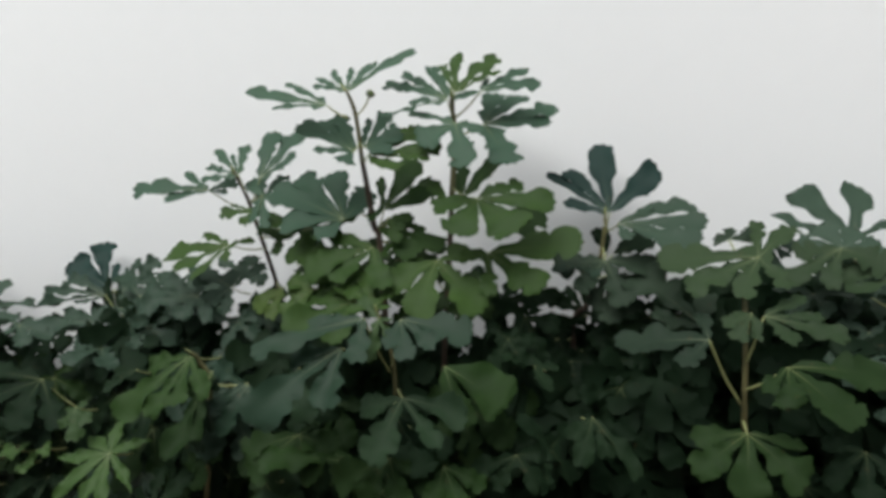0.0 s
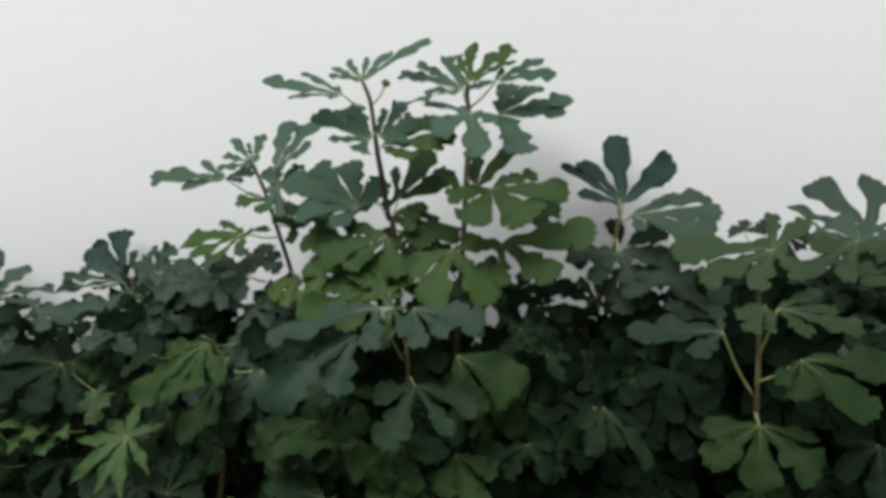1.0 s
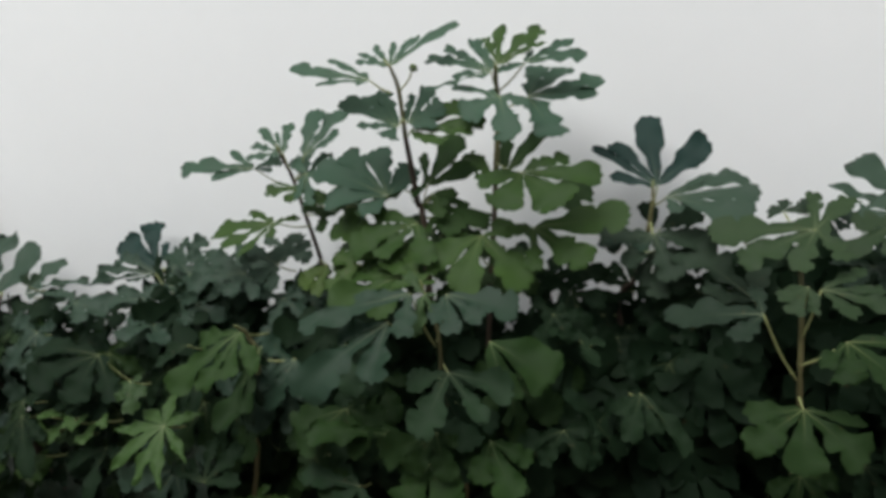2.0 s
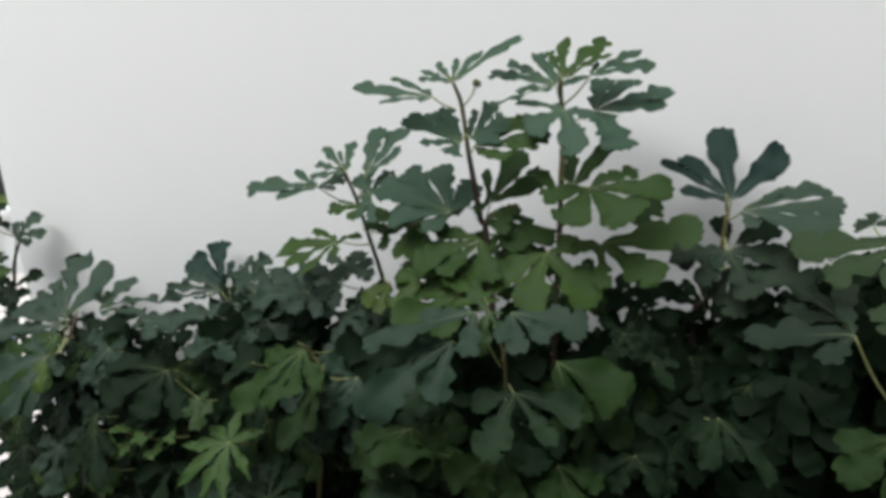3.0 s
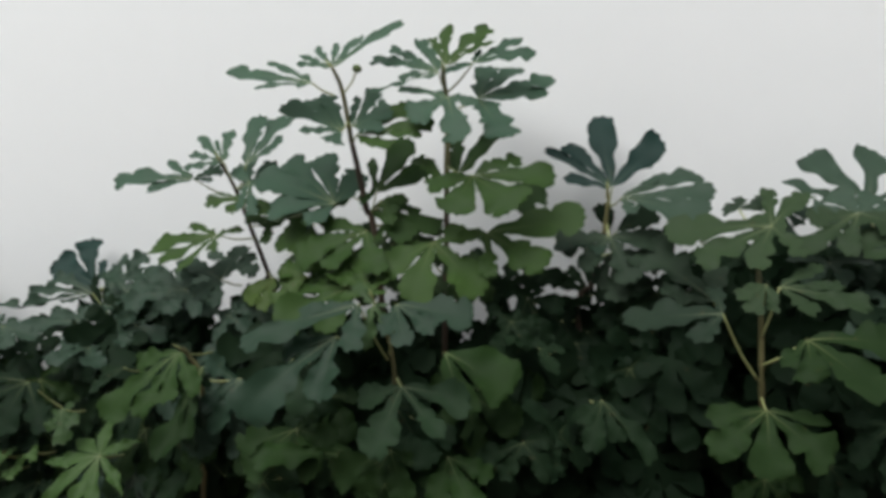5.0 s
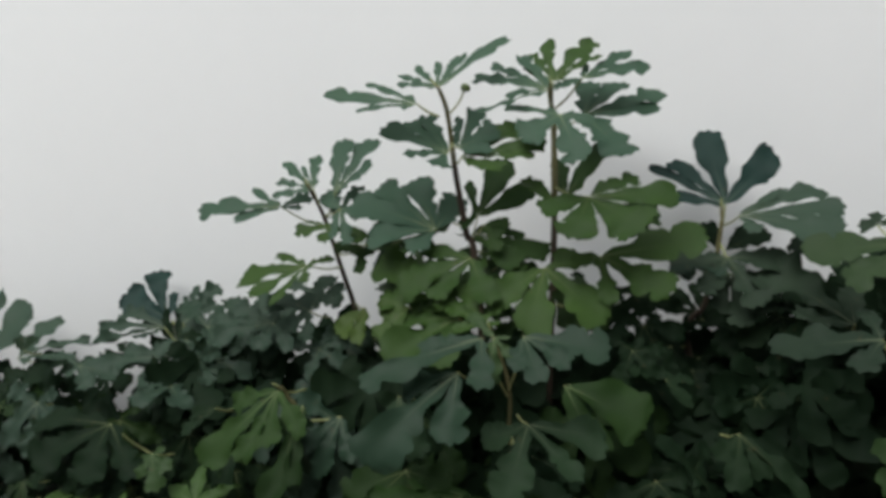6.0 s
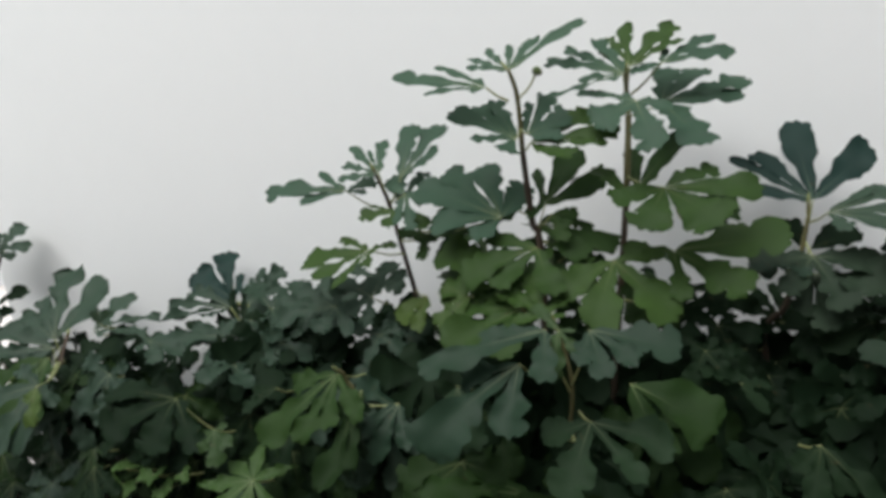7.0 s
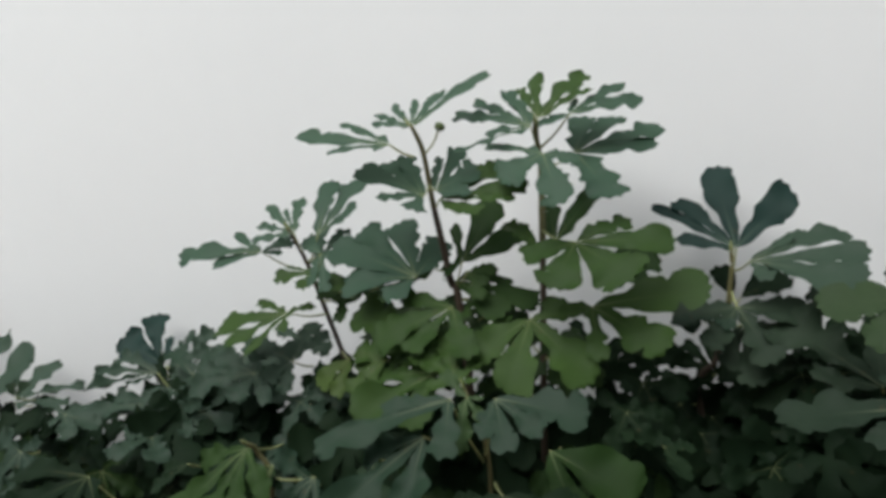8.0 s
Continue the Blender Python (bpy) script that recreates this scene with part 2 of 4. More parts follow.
def blade(lobes, broad, rng, arch=0.10, pointed=False, steps=36, half=3, cut=0.32, neck=0.42, tooth=1.0, late=0.0, calm=1.0):
    """A palmate fig leaf round its stalk joint: lobes of (degrees, centimetres) or (degrees, centimetres, centimetres
    across, bend), in order, grown together up to a rounded bay between each two, then free, with uneven sides; sunken ribs,
    arched and twisted lobes."""
    bm = bmesh.new()
    uv = bm.loops.layers.uv.new("lobe")
    turns = [radians(lobe[0]) for lobe in lobes]
    count = len(lobes)
    bays = []
    for n in range(count):
        m = (n + 1) % count
        close = 0.0 if pointed else 1 - ease((turns[m] - turns[n]) % math.tau, radians(6), radians(20))     # near lobes stay grown together
        bays.append((cut + (0.5 - cut) * close) * rng.uniform(0.66, 1.02) * min(lobes[n][1], lobes[m][1]) / 100)
    dip, phase = rng.uniform(0.02, 0.06), rng.uniform(0, 6)
    for n, lobe in enumerate(lobes):
        length, turn = lobe[1] / 100, turns[n]
        wide = 1.04 * lobe[2] / 200 if len(lobe) > 2 else 0.8 * broad * length * rng.uniform(0.8, 1.1)
        sides = []
        for m, bay in ((n + 1, bays[n]), (n - 1, bays[n - 1])):
            gap = (turns[m % count] - turn) * (1 if m > n else -1) % math.tau if count > 1 else math.tau
            sides.append((math.tan(min(gap / 2, radians(58))) if gap < radians(115) else 0.7, bay, Edge(rng, pointed, neck, length, tooth, late)))
        seed, bend, skew = rng.uniform(0, 9), lobe[3] if len(lobe) > 3 else rng.uniform(-0.3, 0.3), rng.uniform(-0.25, 0.25)
        ruffle, curl = rng.uniform(0.02, 0.06), rng.uniform(2.2, 3.6)
        sway, twist = rng.uniform(0.4, 1.6), rng.uniform(-0.4, 0.4)
        rows = []
        for k in range(steps + 1):
            u = k / steps
            s = 0.012 + 0.988 * (0.45 * u + 0.55 * (1 - (1 - u) ** 2))
            r, row = s * length, []
            for j in range(-half, half + 1):
                slope, bay, edge = sides[0] if j > 0 else sides[1]
                w, wedge = wide * edge.width(s), r * slope
                if r <= bay:
                    most = min(wedge, max(2.2 * wide, 0.35 * bay))
                else:
                    start = min(bay * slope, max(2.2 * wide, 0.35 * bay))
                    most = w + max(start - w, 0) * math.exp(-(r - bay) / (0.032 * length)) if s < 0.8 else w
                    most = min(most, wedge * (0.88 + 0.22 * ease(s, 0.5, 0.9)))
                c = most * j / half
                x = r + skew * c * ease(s, 0.55, 1.0) + 0.0028 * math.sin(c * 380 + seed) * ease(s, 0.8, 1.0)
                y = c + bend * length * s * s * (1 - s)
                z = length * arch * sway * 4 * (s * (1 - s) - 0.05 * s) * 0.5
                z += 0.20 * abs(c) * min(s / 0.15, 1) - 2 * dip * abs(c) * math.sin(5 * s + phase)
                z += twist * c * ease(s, 0.3, 0.9) + 0.014 * length * math.sin(7 * s + seed) * s
                z += ruffle * length * (j / half) ** 2 * ease(s, 0.2, 0.5) * math.sin(math.tau * curl * s + seed + (0 if j > 0 else 2.1))
                z *= calm
                row.append((bm.verts.new((x * math.cos(turn) - y * math.sin(turn), x * math.sin(turn) + y * math.cos(turn), z)), c / max(length, 1e-4), s))
            rows.append(row)
        for a, b in zip(rows, rows[1:]):
            for j in range(2 * half):
                quad = (a[j], b[j], b[j + 1], a[j + 1])
                f = bm.faces.new([q[0] for q in quad])
                for loop, q in zip(f.loops, quad):
                    loop[uv].uv = (q[1] * 1.0, q[2])
    bmesh.ops.remove_doubles(bm, verts=bm.verts, dist=0.0006)
    return bm


class Fig:
    """A fig plant: an Empty at its foot with shoots and leaves as parts."""

    def __init__(self, foot, label, seed):
        self.foot = Vector(foot)
        self.root = tagged(new("fig_tree"), label, "fig tree", "fig trees along the wall")
        self.root.location = self.foot
        self.rng = random.Random(seed)
        self.shoots = []

    def shoot(self, points, thick=0.011, thin=0.004, material=None, steps=5, bud=True):
        line = curve_points(points, steps)
        radii = [thick + (thin - thick) * (n / (len(line) - 1)) * (1 + 0.04 * math.sin(n * 1.9)) for n in range(len(line))]
        part("shoot", tube([p - self.foot for p in line], radii, 8), material or BARK_DARK, self.root)
        self.shoots.append(line)
        if thin < 0.0045 and bud:       # the growing tip
            up = (line[-1] - line[-2]).normalized()
            tip = [line[-1] - self.foot + up * d for d in (-0.002, 0.003, 0.008, 0.013, 0.017)]
            part("bud", tube(tip, [thin * k for k in (0.9, 1.0, 0.85, 0.5, 0.08)], 8), STALK, self.root, "pale green pointed bud")
        return line

    # The default tone is the green darkened for shade.
    def leaf(self, place, turn, lobes, stalk=None, broad=0.27, tone="deep_shade", arch=0.10, pointed=False, thick=0.0015, cut=0.32, neck=0.42, tooth=1.0, late=0.0, calm=1.0):
        """place: the stalk joint; turn: degrees; stalk: where the stalk leaves its shoot (None: hidden, a short stub)."""
        at = pose(*(Vector(place) - self.foot), *turn)
        leaf = part("leaf", blade(lobes, broad, self.rng, arch, pointed, cut=cut, neck=neck, tooth=tooth, late=late, calm=calm), TONES[tone], self.root, at=at)
        home = Vector(place)
        if stalk is None:
            near = [p for line in self.shoots for p in line if p.z < home.z + 0.01] or [home + Vector((0, 0.04, -0.06))]
            best = min(near, key=lambda p: (p - home).length + 0.3 * abs(home.z - p.z - 0.05))
            stalk = best if 0.015 < (best - home).length < 0.09 else home + Vector((self.rng.uniform(-0.02, 0.02), 0.05, -0.03))
        stalk = Vector(stalk)
        mid = (stalk + home) / 2 + Vector((0, 0, -0.06 * (home - stalk).length))
        inverse = at.inverted()
        line = [inverse @ (p - self.foot) for p in curve_points([stalk, mid, home], 4)]
        line.append(line[-1] + Vector((0, 0, -0.0005)))
        part("leaf_stalk", tube(line, [thick * (1.35 - 0.5 * n / len(line)) for n in range(len(line))], 6), STALK, leaf)
        return leaf

    def fig(self, place, stalk):
        """A small unripe fruit on its own short stalk."""
        bm = bmesh.new()
        bmesh.ops.create_uvsphere(bm, u_segments=12, v_segments=8, radius=0.0066)
        for v in bm.verts:
            v.co.x *= 1.25 + 18 * v.co.x
        fruit = part("fig_fruit", bm, FRESH_DIM, self.root, "small unripe dark green fig", at=pose(*(Vector(place) - self.foot), 0, 25, 0))
        ends = [Vector(stalk), (Vector(stalk) + Vector(place)) / 2 + Vector((0.003, 0, -0.002)), Vector(place)]
        inverse = fruit.matrix_basis.inverted()
        part("fruit_stalk", tube([inverse @ (p - self.foot) for p in curve_points(ends, 4)], [0.0016] * 9, 6), STALK, fruit)


# ---------------------------------------------------------------- the setting
def block(name, lo, hi, material, bevel=0.0, smooth=False):
    return mesh_object(name, box(bmesh.new(), lo, hi, bevel), material, smooth)


def sheet(name, x0, x1, y0, y1, z, material, cuts):
    """Ground with slight unevenness."""
    bm = bmesh.new()
    bmesh.ops.create_grid(bm, x_segments=cuts, y_segments=cuts, size=0.5)
    for v in bm.verts:
        v.co = Vector((x0 + (v.co.x + 0.5) * (x1 - x0), y0 + (v.co.y + 0.5) * (y1 - y0), z))
        v.co.z += 0.012 * noise.noise(v.co * 1.3) if cuts > 8 else 0
    return mesh_object(name, bm, material)


tagged(sheet("ground", -400, 400, -400, 400, -0.03, GRASS, 4), "mown green lawn reaching into the distance", "ground", kind="structure")
tagged(block("pavement", (-6.4, -4.0, -0.2), (-2.05, 5.2, -0.005), PAVING), "pale grey pinkish paved yard round the wall end", "pavement", kind="structure")
tagged(block("pavement", (-2.05, -1.9, -0.2), (9.0, 0.62, -0.004), BOUNCE_GRAVEL), "pinkish gravel ground, unseen, tinted for warm bounce light", "pavement", kind="structure")
tagged(sheet("garden_bed", -2.05, 9.0, 0.62, WALL_Y + 0.05, 0.0, SOIL, 40), "dark soil bed along the foot of the wall", "ground", kind="structure")
wall = block("wall_north", (WALL_END, WALL_Y, -0.2), (9.0, WALL_Y + 0.24, 3.6), PLASTER, 0.006)
tagged(wall, "plain white painted plaster wall", "wall", kind="structure")
# Out of view; added to block low sky light on the plants and the wall.
far = block("unseen_wall_south", (-4.4, -2.14, -0.2), (5.6, -1.9, 4.9), CEMENT, 0.006)
tagged(far, "plain grey wall, unseen, added to cut sky light", "wall", kind="structure")
# Also out of view, added to shut the open east side.
end = block("unseen_wall_east", (9.0, -1.9, -0.2), (9.24, WALL_Y + 0.24, 2.4), CEMENT, 0.006)
tagged(end, "plain grey wall, unseen, added to close the east end", "wall", kind="structure")


# centre plant
centre = Fig((-0.400, 1.210, 0.0), "tall bushy green fig tree against a white wall", 3)
centre.shoot([(-0.400, 1.215, 0.0), (-0.385, 1.205, 0.55), (-0.400, 1.200, 1.167), (-0.414, 1.200, 1.246), (-0.422, 1.190, 1.325), (-0.423, 1.170, 1.376)], 0.0075, 0.0048, BARK_DARK)
centre.shoot([(-0.423, 1.170, 1.376), (-0.425, 1.150, 1.460), (-0.432, 1.135, 1.497), (-0.437, 1.135, 1.505)], 0.0046, 0.0024, BARK_GREEN)
centre.shoot([(-0.385, 1.210, 0.0), (-0.300, 1.205, 0.55), (-0.268, 1.200, 1.119), (-0.263, 1.200, 1.222), (-0.260, 1.200, 1.307)], 0.0062, 0.0050, BARK_DARK)
centre.shoot([(-0.260, 1.200, 1.307), (-0.261, 1.230, 1.421), (-0.265, 1.230, 1.462), (-0.265, 1.220, 1.491)], 0.0056, 0.0036, BARK_GREEN)
centre.shoot([(-0.415, 1.210, 0.0), (-0.560, 1.270, 0.60), (-0.660, 1.280, 1.034), (-0.674, 1.280, 1.099), (-0.683, 1.250, 1.196), (-0.689, 1.220, 1.280), (-0.704, 1.200, 1.341)], 0.0062, 0.0034, BARK_DARK)
centre.shoot([(-0.400, 1.200, 0.0), (-0.300, 1.120, 0.60), (-0.330, 1.060, 0.896), (-0.324, 1.030, 1.015), (-0.328, 1.020, 1.073), (-0.347, 1.010, 1.145)], 0.0042, 0.0022, BARK_GREEN)
centre.leaf((-0.435, 1.135, 1.503), (23, -28, 35), ((0, 14.8, 2.7), (27, 8.5, 2.6), (54, 7.2, 1.5), (83, 8.6, 1.4), (103, 9.2, 1.2), (119, 7.8, 1.3),), (-0.432, 1.135, 1.497), calm=0.35, tooth=1.2, neck=0.5, cut=0.22, tone="young")
centre.leaf((-0.467, 1.120, 1.479), (-35, -9, 173), ((-18, 10.8, 1.6), (0, 16.4, 3.5), (21, 10, 1.3),), (-0.437, 1.140, 1.457), calm=0.35, tooth=1.2, neck=0.36, cut=0.22, tone="young")
centre.leaf((-0.428, 1.140, 1.397), (-28, -23, 174), ((-44, 10.1, 3.5), (-18, 10, 4.7), (0, 11.8, 4.6), (34, 7.1, 1.6), (90, 3.6, 5.1),), (-0.419, 1.150, 1.413), calm=0.55, tooth=1.3, cut=0.5, neck=0.6, tone="young")
centre.leaf((-0.410, 1.150, 1.404), (6, -42, 75), ((-89, 5.8, 2.3), (-47, 7.2, 5.2), (0, 8.8, 5), (16, 6.9, 2.2),), (-0.419, 1.150, 1.409), calm=0.55, tooth=1.3, cut=0.52, neck=0.6, tone="young")
centre.leaf((-0.406, 1.150, 1.390), (36, -6, 2), ((-29, 7.9, 3.4), (-11, 11.9, 2.1), (0, 13.7, 5.3), (25, 10.8, 5.1),), (-0.415, 1.160, 1.378), calm=0.55, tooth=1.3, cut=0.48, neck=0.55, tone="fresh")
centre.fig((-0.390, 1.130, 1.500), (-0.419, 1.140, 1.461))
centre.leaf((-0.260, 1.220, 1.499), (19, -31, 51), ((-20, 9.9, 2.2), (0, 12.3, 4.1), (40, 12, 2.7), (57, 9.5, 1.8), (75, 7.4, 1.7),), (-0.265, 1.230, 1.462), calm=0.55, tooth=1.3, cut=0.32, tone="fresh")
centre.leaf((-0.268, 1.200, 1.488), (-34, 12, -151), ((-90, 10.4, 2.6), (-62, 11.5, 2.2), (-42, 12.5, 3.3), (-7, 6.8, 2.1), (0, 12.6, 1.3),), (-0.265, 1.230, 1.457), calm=0.55, tooth=1.3, tone="young")
centre.leaf((-0.213, 1.230, 1.502), (29, -7, 7), ((-161, 5.2, 2.8), (0, 10.8, 3.4), (33, 10.6, 2.6), (70, 4.2, 1.3),), (-0.262, 1.230, 1.452), calm=0.55, tooth=1.3, neck=0.6, tone="young")
centre.leaf((-0.211, 1.260, 1.440), (28, -12, 21), ((-84, 13.3, 5.4), (-20, 12.4, 4.6), (0, 14.4, 7.1), (33, 11.7, 5.1), (62, 10.6, 4.9),), (-0.260, 1.230, 1.421), calm=0.55, tooth=1.3, cut=0.46, neck=0.55, tone="young")
centre.leaf((-0.247, 1.170, 1.449), (13, 40, -70), ((-119, 9.4, 1.4), (-69, 7.6, 5.7), (0, 10.3, 4.7), (57, 5.6, 2.4),), (-0.262, 1.230, 1.425), calm=0.55, tooth=1.3, cut=0.34, neck=0.5, tone="young")
centre.leaf((-0.202, 1.140, 1.321), (36, 1, 5), ((-156, 7.9, 4.1), (-109, 9, 6.5), (-45, 10.4, 8.2), (0, 13.6, 4.8), (27, 8.9, 3.3),), (-0.258, 1.200, 1.327), calm=0.55, tooth=1.3, cut=0.4, neck=0.6, tone="fresh")
centre.leaf((-0.183, 1.250, 1.266), (36, 1, -1), ((-24, 8.5, 3.7), (0, 9.7, 6),), calm=0.55, tooth=1.3, cut=0.54, neck=0.8, tone="fresh_shade")
centre.leaf((-0.242, 1.210, 1.308), (12, -34, 57), ((0, 14.5, 4), (35, 9.8, 3.2),), (-0.262, 1.210, 1.296), calm=0.55, tooth=1.3, neck=0.7, tone="fresh_dim")
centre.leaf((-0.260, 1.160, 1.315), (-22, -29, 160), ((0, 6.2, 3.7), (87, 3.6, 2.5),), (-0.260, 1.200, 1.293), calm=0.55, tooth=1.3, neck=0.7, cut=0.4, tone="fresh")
centre.leaf((-0.393, 1.200, 1.279), (12, -41, 66), ((-41, 11, 4.2), (0, 13.2, 5.2), (38, 8.3, 2), (139, 3.5, 2.5),), (-0.407, 1.200, 1.236), calm=0.55, tooth=0.6, neck=0.5, cut=0.25, tone="fresh_dim")
centre.leaf((-0.185, 1.170, 1.215), (35, -10, 8), ((-95, 9.7, 3.2), (-47, 13.2, 6.1), (0, 17.3, 6.6), (168, 7.8, 3.7),), (-0.261, 1.200, 1.203), calm=0.55, tooth=1.3, cut=0.22, tone="fresh")
centre.leaf((-0.274, 1.140, 1.204), (30, 31, -35), ((-93, 10.1, 5.2), (-53, 12.4, 6.3), (0, 13.5, 6.6), (61, 7.7, 2.8),), (-0.275, 1.190, 1.163), calm=0.55, tooth=0.8, cut=0.2, neck=0.42, tone="fresh")
centre.leaf((-0.397, 1.140, 1.221), (-31, 19, -152), ((-47, 9.3, 3.3), (0, 13.2, 6.9), (23, 10.1, 5.1), (83, 10.2, 4.2),), (-0.404, 1.200, 1.190), calm=0.55, tooth=0.8, cut=0.22, neck=0.5, tone="fresh")
centre.leaf((-0.383, 1.200, 1.214), (22, 3, 3), ((-91, 4.5), (-41, 9), (0, 10.6), (70, 6.1)), broad=0.25, tone="fresh")
centre.leaf((-0.410, 1.080, 1.137), (-22, 21, -143), ((-62, 7.1, 4.2), (-37, 11.4, 6.3), (0, 13.9, 7.2), (35, 10.2, 5.2),), cut=0.3, neck=0.6, tooth=0.8, tone="fresh")
centre.leaf((-0.445, 1.120, 1.155), (-48, 0, -176), ((-83, 7.1), (-33, 14.2), (0, 11.1), (26, 5.9), (76, 3)), broad=0.36, tone="fresh")
centre.leaf((-0.615, 1.200, 1.105), (-1, 36, -91), ((-30, 7.3, 5.4), (0, 7.8, 2.9),), (-0.665, 1.270, 1.090), cut=0.5, neck=0.7, tooth=0.6, tone="yellow")
centre.leaf((-0.369, 1.050, 1.136), (-12, -27, 122), ((-107, 3), (-57, 5.9), (0, 9.4), (29, 9.2), (79, 4.6)), broad=0.3, tone="fresh")
centre.leaf((-0.695, 1.200, 1.335), (-27, -25, 146), ((-41, 8.8, 2.5), (-16, 6.8, 1), (0, 10.1, 2.2), (30, 7.6, 1.6), (57, 7.4, 1.9),), (-0.688, 1.220, 1.284), calm=0.55, tooth=1.3, tone="young")
centre.leaf((-0.660, 1.220, 1.325), (21, -37, 63), ((-14, 9.2, 2.8), (0, 14, 5.6), (27, 13, 4.4),), (-0.688, 1.230, 1.272), calm=0.55, tooth=1.3, cut=0.24, tone="young")
centre.leaf((-0.758, 1.190, 1.304), (-36, 0, -168), ((-157, 5.8, 3.4), (-42, 7.8, 2), (0, 15.3, 5.2), (17, 8.7, 3.2), (172, 3.8, 1.2),), (-0.693, 1.225, 1.259), calm=0.55, tooth=1.3, cut=0.32, tone="young")
centre.leaf((-0.661, 1.190, 1.266), (26, 16, -18), ((-167, 5.5, 1.1), (-138, 6.8, 3.3), (-82, 4.2, 2.5), (0, 7.5, 3.3),), (-0.687, 1.230, 1.246), calm=0.55, tooth=1.3, tone="fresh")
centre.leaf((-0.664, 1.230, 1.281), (13, -34, 62), ((0, 7.7, 2.6), (40, 7.5, 2.6), (65, 5.4, 1.7),), (-0.682, 1.230, 1.237), calm=0.55, tooth=1.3, tone="young")
centre.leaf((-0.460, 1.160, 1.265), (-32, -17, 173), ((-94, 8.9, 5.5), (-47, 12.8, 6.2), (-24, 14.7, 6.2), (0, 16.2, 6.5), (35, 11.7, 5.3), (63, 6.2, 4.1),), (-0.676, 1.230, 1.223), calm=0.55, tooth=0.8, cut=0.66, tone="young")
centre.leaf((-0.612, 1.210, 1.221), (35, -8, 18), ((-107, 6.1, 2.2), (0, 7.1, 5), (36, 4.6, 4), (164, 5.5, 2.8),), calm=0.55, tooth=1.3, cut=0.4, tone="fresh_dim")
centre.leaf((-0.593, 1.290, 1.207), (11, 35, -71), ((0, 8.4, 4.9), (25, 6.2, 2.4),), calm=0.55, tooth=1.3, cut=0.56, neck=0.8, tone="deep_shade")
centre.leaf((-0.711, 1.170, 1.198), (-29, 9, -158), ((-42, 7.1, 2.1), (0, 12.6, 7.3), (21, 11.5, 3.5), (45, 10.4, 1.6), (70, 4.2, 2.4), (180, 5.2, 1.7),), (-0.675, 1.250, 1.171), calm=0.55, tooth=1.3, cut=0.32, tone="fresh")
centre.leaf((-0.351, 0.956, 1.154), (-27, 13, -151), ((-11, 9.1, 4), (0, 18.3, 5.3), (62, 8.7, 3.4),), (-0.324, 1.000, 1.042), calm=0.55, tooth=1.3, cut=0.2, neck=0.38, tone="bluish")
centre.leaf((-0.385, 0.938, 1.107), (-24, 28, -134), ((-21, 8.5, 4.3), (0, 18, 8.7), (40, 10.9, 5.7),), cut=0.14, neck=0.34, stalk=(-0.372, 1.03, 1.055), tone="bluish")
centre.leaf((-0.291, 0.960, 1.156), (30, 5, -2), ((-94, 5.9, 2.9), (-65, 7.9, 3.5), (-32, 8, 3.2), (0, 11.8, 5.3),), (-0.321, 1.000, 1.052), calm=0.55, tooth=1.3, cut=0.2, neck=0.36, tone="bluish")
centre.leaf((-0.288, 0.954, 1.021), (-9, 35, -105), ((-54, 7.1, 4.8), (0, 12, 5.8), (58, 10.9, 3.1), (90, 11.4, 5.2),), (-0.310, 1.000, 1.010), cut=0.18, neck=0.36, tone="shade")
centre.leaf((-0.240, 1.050, 1.038), (33, 16, -23), ((-34, 12.1, 4.7), (0, 13.4, 9),), stalk=(-0.236, 1.13, 1.0), cut=0.22, neck=0.7, tooth=0.6, tone="fresh_dim")
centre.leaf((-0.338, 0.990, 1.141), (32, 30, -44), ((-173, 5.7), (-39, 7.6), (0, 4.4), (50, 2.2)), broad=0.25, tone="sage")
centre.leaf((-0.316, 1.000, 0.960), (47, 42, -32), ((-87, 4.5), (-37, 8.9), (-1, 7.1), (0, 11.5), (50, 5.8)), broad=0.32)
centre.leaf((-0.305, 0.930, 0.920), (-33, 45, -132), ((-82, 5.1), (-32, 10.2), (0, 7.6), (53, 8), (103, 4)), broad=0.35, tone="fresh_shade")
centre.leaf((-0.490, 0.980, 0.910), (28, 31, -46), ((-103, 10.5), (-76, 10.9), (0, 9.1), (45, 8), (95, 4)), broad=0.4, tone="fresh_shade")
centre.leaf((-0.328, 0.970, 0.877), (36, 42, -43), ((-95, 9.2), (-63, 7.6), (0, 9.1), (57, 11.6), (107, 5.8)), broad=0.4, tone="fresh_shade")
centre.leaf((-0.195, 0.980, 0.872), (30, 54, -54), ((-100, 3.2), (-50, 6.5), (0, 7.4), (36, 4.3), (86, 2.1)), broad=0.4, tone="fresh_shade")
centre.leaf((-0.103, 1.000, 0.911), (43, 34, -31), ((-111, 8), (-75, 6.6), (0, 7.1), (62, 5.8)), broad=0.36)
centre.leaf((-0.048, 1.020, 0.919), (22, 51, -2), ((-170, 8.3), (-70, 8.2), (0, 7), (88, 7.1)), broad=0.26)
centre.leaf((0.019, 1.050, 0.970), (23, 29, -43), ((-82, 5.6, 3.1), (-48, 8.9, 3.5), (-10, 7.2, 4.4), (0, 12.1, 3.8),), cut=0.2, tooth=0.6, tone="deep_shade")
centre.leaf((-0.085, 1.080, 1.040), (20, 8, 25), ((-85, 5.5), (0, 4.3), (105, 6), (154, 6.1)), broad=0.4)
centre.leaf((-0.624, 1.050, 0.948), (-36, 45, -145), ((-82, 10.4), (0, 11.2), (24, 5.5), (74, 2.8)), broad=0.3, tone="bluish")
